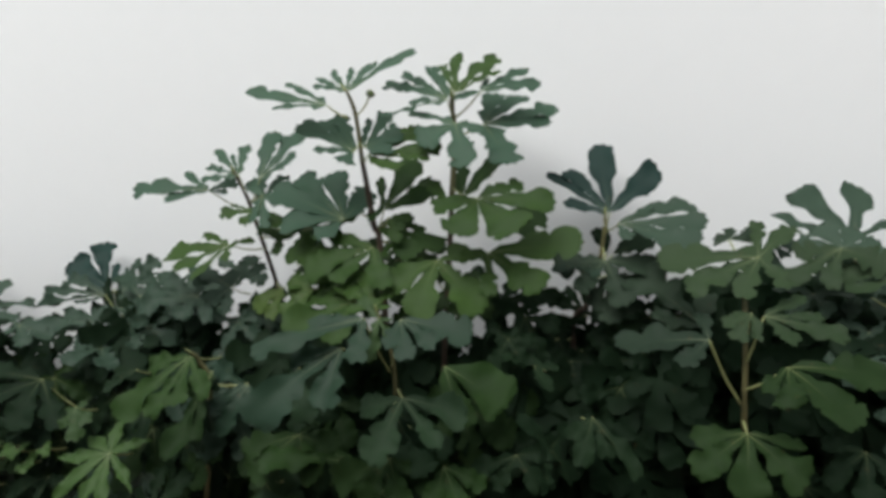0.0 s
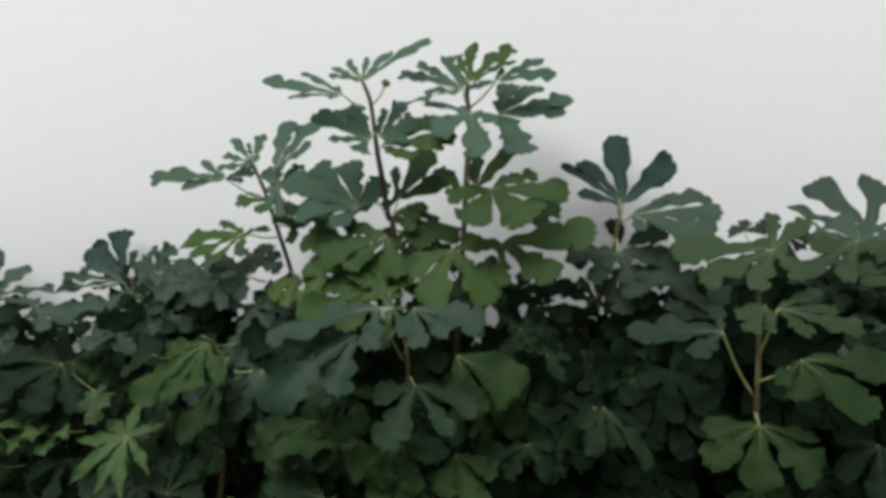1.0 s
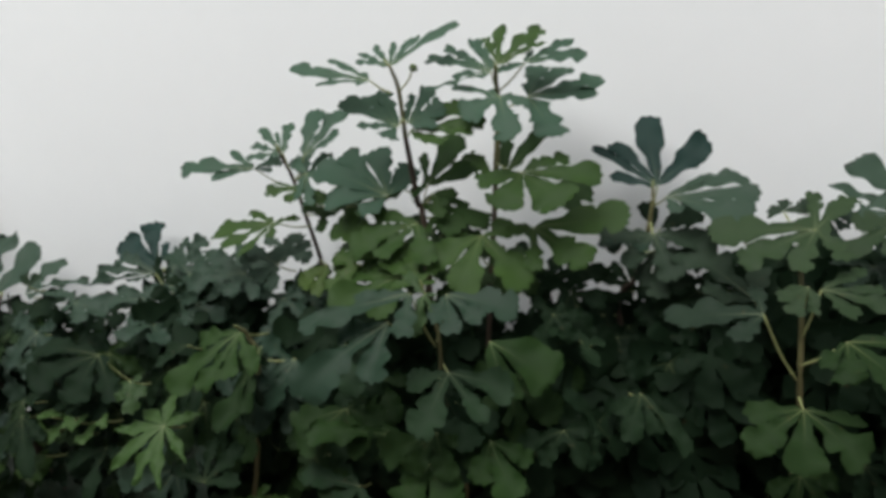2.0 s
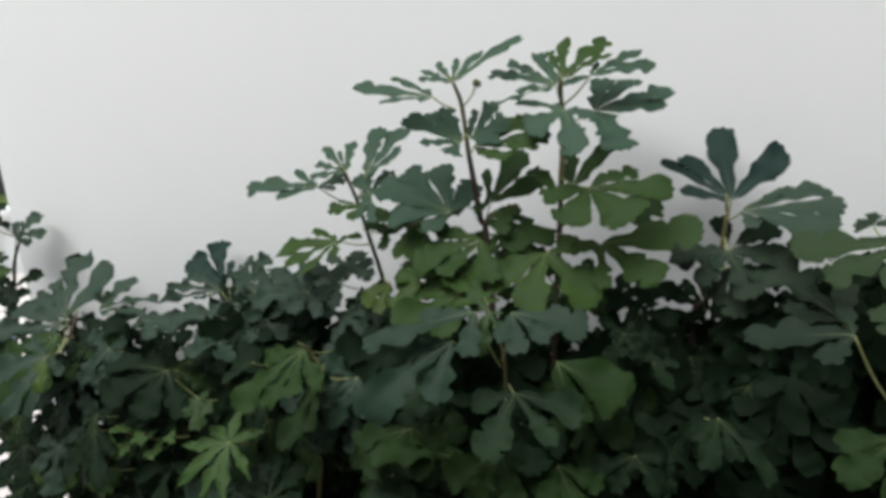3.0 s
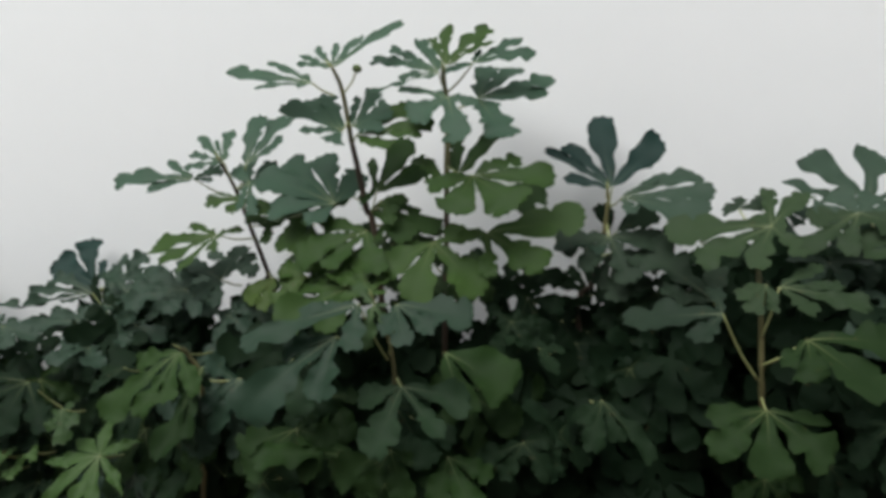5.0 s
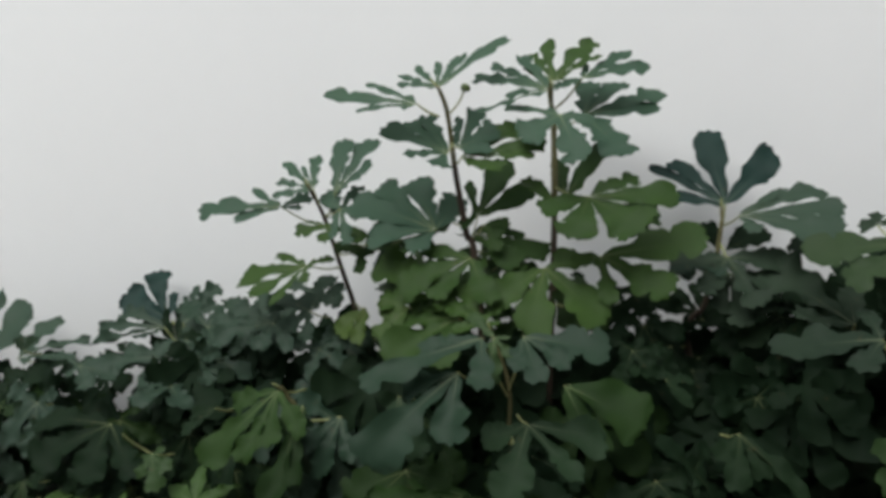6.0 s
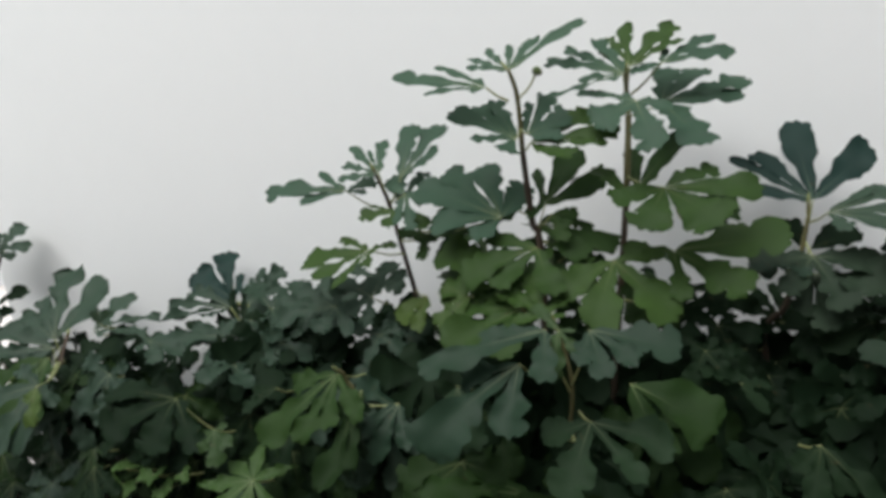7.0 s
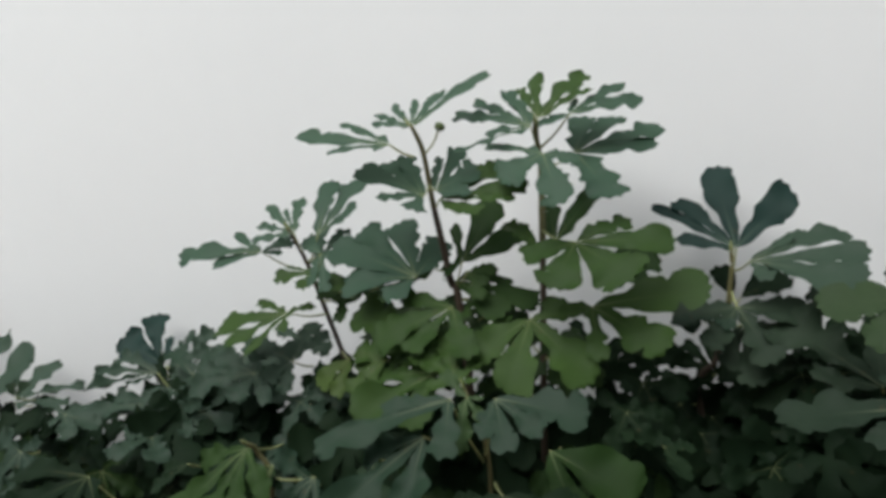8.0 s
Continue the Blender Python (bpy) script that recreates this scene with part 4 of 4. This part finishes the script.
left.leaf((-1.566, 1.200, 0.941), (-15, -33, 116), ((-34, 18.3, 11.4), (0, 22.3, 10.6), (23, 16.3, 4.9), (47, 16.3, 4.6),), (-1.526, 1.180, 0.894), cut=0.55, neck=0.7, tooth=0.7, tone="slate")
left.leaf((-1.540, 1.170, 0.933), (-36, -1, -158), ((-22, 15.1, 6), (0, 18.9, 6.6), (30, 7.2, 6.5),), (-1.516, 1.150, 0.881), cut=0.24, tone="slate")
left.leaf((-1.442, 1.200, 0.971), (34, -11, 16), ((-14, 14.5, 3.1), (-7, 5.4, 3.9), (0, 16.6, 3.1), (40, 12, 7.5),), cut=0.36, tone="slate")
left.leaf((-1.439, 1.100, 0.884), (29, -31, 46), ((-84, 5.5), (-34, 11), (0, 18.3), (28, 11.3), (78, 5.7)), broad=0.34, tone="deep_shade")
left.leaf((-1.324, 0.953, 0.968), (-14, 43, -105), ((-100, 7.2), (-50, 14.4), (0, 14.5), (24, 13.3), (74, 6.7)), (-1.442, 1.100, 0.938), broad=0.3, tone="slate")
left.leaf((-1.305, 0.930, 0.977), (17, 39, -52), ((-27, 3.3, 2.7), (0, 7.9, 3.4),), (-1.450, 1.100, 0.938), cut=0.45, neck=0.8, tone="yellow")
left.leaf((-1.254, 1.050, 0.952), (30, 48, -57), ((-133, 8), (-56, 10.3), (0, 10.4), (45, 9.8), (95, 4.9)), broad=0.34, tone="slate")
left.leaf((-1.166, 1.000, 0.888), (35, 36, -39), ((-148, 10.5), (-68, 7.9), (0, 8.7), (57, 9), (107, 4.5)), broad=0.32, tone="deep_shade")
left.leaf((-1.185, 1.100, 1.009), (13, 14, 2), ((-95, 3.6), (-45, 7.3), (0, 8.1), (84, 3.3), (170, 6.5)), broad=0.3, tone="slate")
left.leaf((-1.067, 1.000, 0.862), (16, 27, -47), ((-133, 9.6), (-66, 7), (0, 7.4), (47, 9.4), (97, 4.7)), broad=0.3, tone="deep_shade")
left.leaf((-1.040, 0.970, 0.747), (19, 37, -77), ((-74, 10.2), (0, 10.6), (63, 6.4)), broad=0.26, tone="deep_shade")
left.leaf((-0.850, 0.930, 0.852), (16, 32, -61), ((-139, 6.4, 3.8), (-103, 10.5, 3.3), (-58, 12.6, 3.6), (-26, 11.8, 3.4), (0, 12.8, 2.9), (27, 9.9, 2.7), (92, 7.9, 2.6), (159, 7.2, 3.2),), cut=0.1, neck=0.6, pointed=True, tone="weed")
left.leaf((-0.652, 1.000, 0.785), (18, -64, 58), ((-67, 4.2), (0, 7.1), (63, 11.6), (84, 6.7)), broad=0.18, tone="deep_shade", pointed=True)
left.leaf((-0.680, 0.950, 0.709), (41, 56, -41), ((-93, 5), (0, 4.4), (61, 6.8), (111, 3.4)), broad=0.3, tone="fresh")
left.leaf((-0.856, 1.220, 1.066), (33, -13, 26), ((-129, 6.2), (-61, 9), (0, 8.7), (67, 7.8), (118, 9.4)), broad=0.3, tone="slate")
left.leaf((-0.960, 1.240, 1.017), (33, -1, 29), ((-71, 7.8), (0, 6), (92, 7.6), (144, 8.5)), broad=0.3, tone="slate")
left.leaf((-0.696, 1.150, 1.041), (41, 20, -19), ((-158, 6.6), (-67, 6.2), (0, 6.7), (46, 5.9), (96, 3)), broad=0.3, tone="slate")
left.leaf((-1.070, 1.200, 0.961), (21, 29, -46), ((-138, 9.8), (-77, 6.6), (0, 8.3), (51, 8.6), (101, 4.3)), broad=0.3, tone="slate")
left.leaf((-0.916, 1.150, 0.970), (29, 18, -26), ((-131, 7.3), (-51, 6.9), (0, 9), (52, 6.1), (102, 3)), broad=0.3, tone="slate")
left.leaf((-1.025, 1.220, 1.019), (26, 14, -29), ((-122, 7), (-45, 5.8), (0, 9.5), (45, 5.9), (95, 3)), broad=0.3, tone="slate")
left.leaf((-1.152, 0.940, 0.790), (2, 61, -89), ((-96, 3.1), (0, 3.1), (83, 3.1)), broad=0.7, tone="weed", cut=0.8)
left.leaf((-1.072, 0.940, 0.821), (15, 30, -82), ((-100, 4), (0, 1.9), (110, 2.2)), broad=0.7, tone="weed", cut=0.8)
left.leaf((-1.060, 0.940, 0.796), (32, 27, -46), ((-77, 2.1), (0, 2.3), (80, 2.4)), broad=0.7, tone="weed", cut=0.8)
left.leaf((-0.999, 0.930, 0.843), (39, 21, -19), ((-82, 1.3), (0, 2), (67, 1.5)), broad=0.7, tone="weed", cut=0.8)
left.leaf((-1.133, 0.940, 0.824), (6, -9, 158), ((-94, 2.1), (0, 2.7), (53, 2.6)), broad=0.7, tone="weed", cut=0.8)
left.leaf((-1.207, 0.950, 0.716), (24, 46, -62), ((-78, 2.5), (-28, 4.9), (0, 5.4), (42, 3.8)), broad=0.6, tone="weed", cut=0.8)
left.leaf((-1.243, 0.950, 0.759), (23, 46, -63), ((-48, 3.7), (0, 4.2), (34, 2.8)), broad=0.6, tone="weed", cut=0.8)
left.leaf((-0.748, 0.950, 0.774), (49, -21, 33), ((-35, 4), (0, 4.7), (106, 2.9)), broad=0.5, tone="sage", cut=0.6)
left.leaf((-0.665, 1.000, 1.005), (-7, 35, -96), ((-21, 6.7, 3.3), (0, 17.3, 4.6), (15, 13.3, 2.8),), cut=0.25, tooth=0.6, tone="fresh_shade")
left.leaf((-0.762, 1.300, 1.100), (15, -34, 71), ((-94, 6.7), (0, 4.3), (86, 6.8)), broad=0.34, tone="slate")
left.leaf((-1.251, 0.980, 0.824), (40, 50, -59), ((-78, 5.4), (-28, 10.8), (0, 11), (23, 8.1), (73, 4)), broad=0.3, tone="sage")
left.leaf((-1.379, 0.970, 0.716), (20, 49, -67), ((-96, 4), (-46, 8.1), (0, 9.3), (40, 10.2), (90, 5.1)), broad=0.4, tone="fresh")
left.leaf((-1.227, 0.960, 0.699), (26, 43, -65), ((-100, 2.6), (-50, 5.2), (0, 5.9), (44, 5.5), (94, 2.8)), broad=0.45, tone="fresh")
left.leaf((-1.540, 1.080, 0.898), (34, 48, -51), ((-100, 3.8), (-50, 7.6), (0, 10.9), (33, 9.7), (83, 4.8)), broad=0.36, tone="yellow")
left.leaf((-1.188, 1.000, 0.688), (15, 49, -74), ((-69, 6.4), (0, 6), (63, 8.3)), broad=0.36, tone="deep_shade")
left.leaf((-0.939, 0.960, 0.919), (32, 38, -51), ((-95, 2.1), (-45, 4.2), (0, 6.6), (34, 5.1), (84, 2.5)), broad=0.4, tone="sage")
left.leaf((-0.698, 1.000, 0.865), (31, 46, -65), ((-75, 3.2), (-25, 6.5), (0, 9.4), (39, 6.4), (89, 3.2)), broad=0.3, tone="fresh_shade")
left.leaf((-0.747, 0.980, 0.782), (28, 51, -65), ((-68, 4.4), (0, 5.2), (48, 5.4), (98, 2.7)), broad=0.4)
left.leaf((-0.830, 1.030, 0.904), (6, 36, -74), ((-27, 7.7, 4.1), (0, 8.4, 3),), cut=0.32)
left.leaf((-1.110, 1.300, 0.982), (-34, -27, 152), ((-126, 6, 7), (-55, 8.3, 7.3), (0, 11.8, 5.9), (61, 5.7, 5.2),), cut=0.5)
left.leaf((-0.755, 0.900, 0.763), (23, -29, 49), ((-45, 7.3, 2.8), (0, 9, 3.7), (43, 8.5, 2.3), (84, 6.3, 1.6), (112, 8.2, 2.4),), cut=0.14, neck=0.4, tooth=0.6)
left.leaf((-1.226, 0.950, 0.807), (23, 28, -42), ((-39, 11.2, 4.9), (-24, 8.3, 3.5), (0, 15.2, 3.4), (25, 9, 2.6),), cut=0.2, neck=0.5, tooth=0.6)
left.leaf((-1.343, 1.130, 1.023), (-22, -29, 141), ((-51, 3.6, 3.2), (0, 4.6, 1.9),), cut=0.5, neck=0.8)
left.leaf((-0.843, 1.020, 0.980), (-25, 26, -143), ((-27, 4.7, 2.5), (0, 6.8, 4.1),), cut=0.4, tooth=0.5)
left.leaf((-1.473, 1.100, 0.947), (-3, 42, -88), ((-45, 18.6, 9), (-38, 8.3, 6.8), (0, 21.3, 9.1), (19, 15.5, 4.9),), cut=0.3, neck=0.5, tooth=0.6, tone="fresh_dim")

# corner plant
corner = Fig((-1.840, 1.330, 0.0), "thin sparse fig tree at the free end of the wall", 6)
corner.shoot([(-1.840, 1.330, 0.0), (-1.830, 1.330, 0.40), (-1.934, 1.330, 0.792), (-1.936, 1.340, 0.923), (-1.930, 1.360, 1.033), (-1.885, 1.360, 1.102)], 0.009, 0.004, BARK_DARK)
corner.shoot([(-1.850, 1.320, 0.0), (-1.870, 1.250, 0.35), (-2.009, 1.220, 0.667), (-1.941, 1.250, 0.813), (-1.953, 1.270, 0.937), (-1.994, 1.290, 1.043)], 0.017, 0.006, BARK_DARK)
corner.leaf((-1.877, 1.340, 1.109), (41, -7, 8), ((-21, 7.4, 2.5), (0, 10.5, 3.6), (57, 9.4, 7.9), (105, 6.4, 4.2),), (-1.945, 1.360, 1.015), cut=0.35, tone="slate")
corner.leaf((-1.871, 1.300, 0.972), (-34, -12, 169), ((-117, 8.4, 4.4), (0, 8.5, 3.5),), (-1.940, 1.340, 0.923), cut=0.3, tone="deep_shade")
corner.leaf((-1.872, 1.300, 1.163), (-35, -62, 121), ((-113, 5.1), (0, 5.4), (52, 7.6), (102, 3.8)), broad=0.24)
corner.leaf((-1.901, 1.280, 1.044), (60, -26, 22), ((-81, 5.7), (0, 4.5), (93, 7.3), (129, 8.4)), broad=0.3, tone="fresh")
corner.leaf((-1.886, 1.280, 0.917), (66, 11, 5), ((-71, 7.5), (0, 7.1), (125, 6.6), (161, 8.8)), broad=0.25)
corner.leaf((-1.761, 1.150, 0.798), (27, 41, -49), ((-127, 12.2), (-72, 8.2), (0, 8.9), (56, 7.4), (106, 3.7)), broad=0.28)
corner.leaf((-1.688, 1.100, 0.713), (37, 29, -22), ((-152, 10.6), (-83, 6.5), (0, 9.5), (52, 8.6), (102, 4.3)), broad=0.28)
corner.leaf((-1.919, 1.300, 1.154), (-7, 25, -114), ((-135, 11.4), (-89, 12), (0, 4.8), (112, 6.9)), broad=0.28)
corner.leaf((-1.902, 1.260, 1.048), (40, -34, 48), ((-136, 5.5), (-66, 7.7), (0, 5.4), (80, 9.4), (108, 8.4)), broad=0.32, tone="fresh")
corner.leaf((-1.895, 1.280, 0.945), (43, 28, -17), ((-159, 8.4), (-82, 6.4), (0, 9.1), (48, 8.4), (98, 4.2)), broad=0.3)
corner.leaf((-1.958, 1.250, 0.895), (-31, 56, -125), ((-86, 9.7), (0, 6.5), (85, 8)), broad=0.3)
corner.leaf((-1.843, 1.200, 0.797), (30, 46, -51), ((-73, 9.5), (0, 10.7), (52, 10.1), (102, 5)), broad=0.3)
corner.leaf((-1.961, 1.200, 0.615), (64, 16, -10), ((-173, 10), (-75, 6.8), (0, 10.3), (41, 10.9), (91, 5.5)), broad=0.3)
corner.leaf((-1.937, 1.300, 0.971), (-4, 65, -99), ((-96, 7.5), (0, 6.1), (72, 11)), broad=0.34, tone="slate")
corner.leaf((-1.924, 1.260, 0.842), (57, 26, -19), ((-154, 9.5), (-69, 7.7), (0, 10.1), (45, 8.3), (95, 4.2)), broad=0.34)
corner.leaf((-1.741, 1.200, 0.883), (57, 24, -21), ((-167, 7.9), (-78, 6), (0, 9.6), (45, 7.9), (95, 4)), broad=0.34, tone="deep_shade")
corner.leaf((-1.824, 1.160, 0.756), (-19, 63, -116), ((-82, 9), (0, 8.7), (72, 11.6)), broad=0.36)


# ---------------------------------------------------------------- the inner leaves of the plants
def inner_leaves(tree, count, low, high, top, seed, tones=("deep_shade", "deep_shade", "deep_shade", "fresh_shade")):
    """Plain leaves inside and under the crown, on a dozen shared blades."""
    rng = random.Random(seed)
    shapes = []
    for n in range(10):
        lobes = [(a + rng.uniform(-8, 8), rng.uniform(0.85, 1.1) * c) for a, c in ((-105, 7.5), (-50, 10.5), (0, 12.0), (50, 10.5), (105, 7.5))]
        # mostly the darkened greens, so the crown's inner shade sits in the leaf colour
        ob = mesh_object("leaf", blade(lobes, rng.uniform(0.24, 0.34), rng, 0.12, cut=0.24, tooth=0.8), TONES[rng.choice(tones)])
        shapes.append(ob.data)
        bpy.data.objects.remove(ob)
    made = 0
    while made < count:
        x, y, z = (rng.uniform(a, b) for a, b in zip(low, high))
        if z > top(x, y):
            continue
        leaf = new("leaf", rng.choice(shapes))
        leaf.parent = tree.root
        ahead = Vector((rng.uniform(-0.6, 0.6), -1, rng.uniform(0.2, 1.3)))
        down = Vector((rng.uniform(-0.7, 0.7), -0.4, -1.0))
        flat = (down - ahead * down.dot(ahead) / ahead.length_squared).normalized()
        side = ahead.normalized().cross(flat)
        turn = Matrix((flat, side, ahead.normalized())).transposed().to_4x4()
        size = rng.uniform(0.75, 1.15)
        leaf.matrix_basis = Matrix.Translation(Vector((x, y, z)) - tree.foot) @ turn @ Matrix.Diagonal((size, size, size, 1))
        made += 1


def between(x, *knots):
    """Height of a line through (x, height) knots."""
    return float(np.interp(x, [k[0] for k in knots], [k[1] for k in knots]))


def crown(*knots):
    """Top of the dense part of the crown; lower where it reaches out from the wall."""
    return lambda x, y: between(x, *knots) - 0.9 * max(0, 1.12 - y)


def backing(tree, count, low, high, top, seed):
    """The uncountable leaves inside the crown and against the wall, joined into one part; their shade is in the colour.
    """
    rng = random.Random(seed)
    shapes = []
    for n in range(4):
        bm = blade([(a, c * rng.uniform(0.8, 1.1)) for a, c in ((-100, 6.5), (-48, 9.5), (0, 11), (48, 9.5), (100, 6.5))], 0.36, rng, 0.12, steps=12, half=1)
        bm.verts.index_update()
        shapes.append(([v.co.copy() for v in bm.verts], [[v.index for v in f.verts] for f in bm.faces]))
        bm.free()
    verts, faces, made = [], [], 0
    while made < count:
        x, y, z = (rng.uniform(a, b) for a, b in zip(low, high))
        if z > top(x, y):
            continue
        made += 1
        up = Vector((rng.uniform(-0.7, 0.7), -1, rng.uniform(0.0, 1.3))).normalized()
        down = Vector((rng.uniform(-1, 1), -0.3, -1.0))
        along = (down - up * down.dot(up)).normalized()
        m = Matrix.Translation(Vector((x, y, z)) - tree.foot) @ Matrix((along, up.cross(along), up)).transposed().to_4x4()
        points, rings = rng.choice(shapes)
        base = len(verts)
        verts += [m @ p for p in points]
        faces += [[base + k for k in ring] for ring in rings]
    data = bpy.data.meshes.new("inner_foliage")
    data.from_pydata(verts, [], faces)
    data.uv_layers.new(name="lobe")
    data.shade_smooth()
    data.materials.append(DEEP_SHADE)
    ob = tagged(new("inner_foliage", data), "dense inner leaves darkened for shade", kind="stuff")
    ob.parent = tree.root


MIDDLE = crown((-0.8, 0.97), (-0.55, 1.0), (-0.15, 1.02), (0.02, 0.96))
EAST = crown((-0.2, 0.98), (0.0, 1.0), (0.1, 1.05), (0.22, 1.11), (0.32, 1.17), (0.45, 1.2), (1.0, 1.21))
WEST = crown((-1.55, 0.9), (-1.3, 0.92), (-1.2, 0.88), (-1.05, 0.97), (-0.95, 1.04), (-0.82, 1.05), (-0.72, 0.99), (-0.62, 1.0))
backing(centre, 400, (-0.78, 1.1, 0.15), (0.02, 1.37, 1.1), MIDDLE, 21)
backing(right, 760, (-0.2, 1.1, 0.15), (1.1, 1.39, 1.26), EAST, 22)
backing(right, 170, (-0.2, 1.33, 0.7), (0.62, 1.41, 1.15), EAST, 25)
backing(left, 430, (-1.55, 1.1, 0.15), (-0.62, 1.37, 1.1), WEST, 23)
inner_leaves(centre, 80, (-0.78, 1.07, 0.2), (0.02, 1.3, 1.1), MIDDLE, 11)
# only the darkest green on the right, standing in for shade in the hollow
inner_leaves(right, 85, (-0.05, 1.15, 0.2), (1.05, 1.3, 1.25), EAST, 12, ("deep_shade",))
inner_leaves(left, 115, (-1.55, 0.96, 0.2), (-0.62, 1.3, 1.1), WEST, 13, ("slate", "deep_shade", "fresh_shade", "deep_shade"))
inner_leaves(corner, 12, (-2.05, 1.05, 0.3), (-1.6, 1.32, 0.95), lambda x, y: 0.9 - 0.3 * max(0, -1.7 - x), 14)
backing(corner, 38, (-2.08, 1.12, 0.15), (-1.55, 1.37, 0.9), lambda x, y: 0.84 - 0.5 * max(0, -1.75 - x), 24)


# ---------------------------------------------------------------- what stands beyond the wall's end
def leafy(name, centre_at, size, count, leaf, material, label, category, seed, stem=None):
    """A clipped or loose shrub: many small leaf clumps round a few stems."""
    rng = random.Random(seed)
    root = tagged(new(name), label, category)
    root.location = centre_at[0], centre_at[1], 0
    root.rotation_euler.z = radians(127)
    verts, faces = [], []
    for n in range(count):
        while True:
            p = Vector([rng.uniform(-1, 1) for _ in range(3)])
            if 0.5 < p.length_squared ** 2 + 0.3 * rng.random() < 1.2 and p.length < 1.05:
                break
        p = Vector((p.x * size[0], p.y * size[1], centre_at[2] + p.z * size[2]))
        a = Vector([rng.gauss(0, 1) for _ in range(3)]).normalized() * leaf
        b = a.orthogonal().normalized() * leaf * 0.5
        k = len(verts)
        verts += [p - a, p + b, p + a, p - b]
        faces.append((k, k + 1, k + 2, k + 3))
    data = bpy.data.meshes.new("crown")
    data.from_pydata(verts, [], faces)
    data.materials.append(material)
    ob = new("crown", data)
    ob.parent = root
    for n in range(stem or 0):
        part("trunk", tube([(0.1 * n - 0.1, 0, 0), (0.25 * n - 0.2, 0.05, centre_at[2] * 0.6), (0.4 * n - 0.4, 0, centre_at[2] * 1.1)], [0.05, 0.035, 0.015]), BARK_DARK, root)
    return root


leafy("hedge", (-12.0, 9.6, 0.75), (4.5, 0.5, 0.85), 9000, 0.05, HEDGE, "dull grey-green clipped hedge behind the grey boundary wall", "hedge", 31, 3)
leafy("shrub", (-14.2, 11.0, 1.5), (0.95, 0.7, 0.62), 2500, 0.05, RED_LEAF, "dark red-leaved shrub rising over the hedge", "shrub", 32, 2)
stones = tagged(new("boundary_wall"), "low weathered grey block wall at the lawn's far side", "wall", kind="structure")
stones.location, stones.rotation_euler.z = (-11.3, 8.9, -0.03), radians(127)
for row in range(3):
    for n in range(9):
        bm = box(bmesh.new(), (-2.25 + 0.5 * n + 0.2 * (row % 2), -0.1, 0.235 * row), (-1.76 + 0.5 * n + 0.2 * (row % 2), 0.1, 0.235 * row + 0.228), 0.012)
        part("block", bm, GREY_STONE, stones, smooth=False)
low = tagged(new("garden_wall"), "low white painted garden wall with a flat coping", "wall", kind="structure")
low.location, low.rotation_euler.z = (-5.45, 3.98, -0.01), radians(53)
part("wall_body", box(bmesh.new(), (-2.2, -0.07, 0), (2.2, 0.07, 0.50), 0.006), PLASTER, low, smooth=False)
part("coping", box(bmesh.new(), (-2.24, -0.15, 0.50), (2.24, 0.15, 0.565), 0.012), PLASTER, low, smooth=False)
for n in range(8):
    part("pilaster", box(bmesh.new(), (-2.2 + 0.6 * n, -0.12, 0), (-1.98 + 0.6 * n, -0.07, 0.499), 0.02), PLASTER, low, smooth=False)
bm = bmesh.new()
bmesh.ops.create_icosphere(bm, subdivisions=3, radius=0.09)
for v in bm.verts:
    v.co = v.co * (1 + 0.5 * noise.noise(v.co * 22))
    v.co.z = max(v.co.z * 0.7 + 0.05, 0.0)
bag = tagged(mesh_object("plastic_bag", bm, BLUE_BAG), "crumpled pale blue plastic bag on the paving", "bag")
bag.location = (-4.1, 2.72, -0.005)
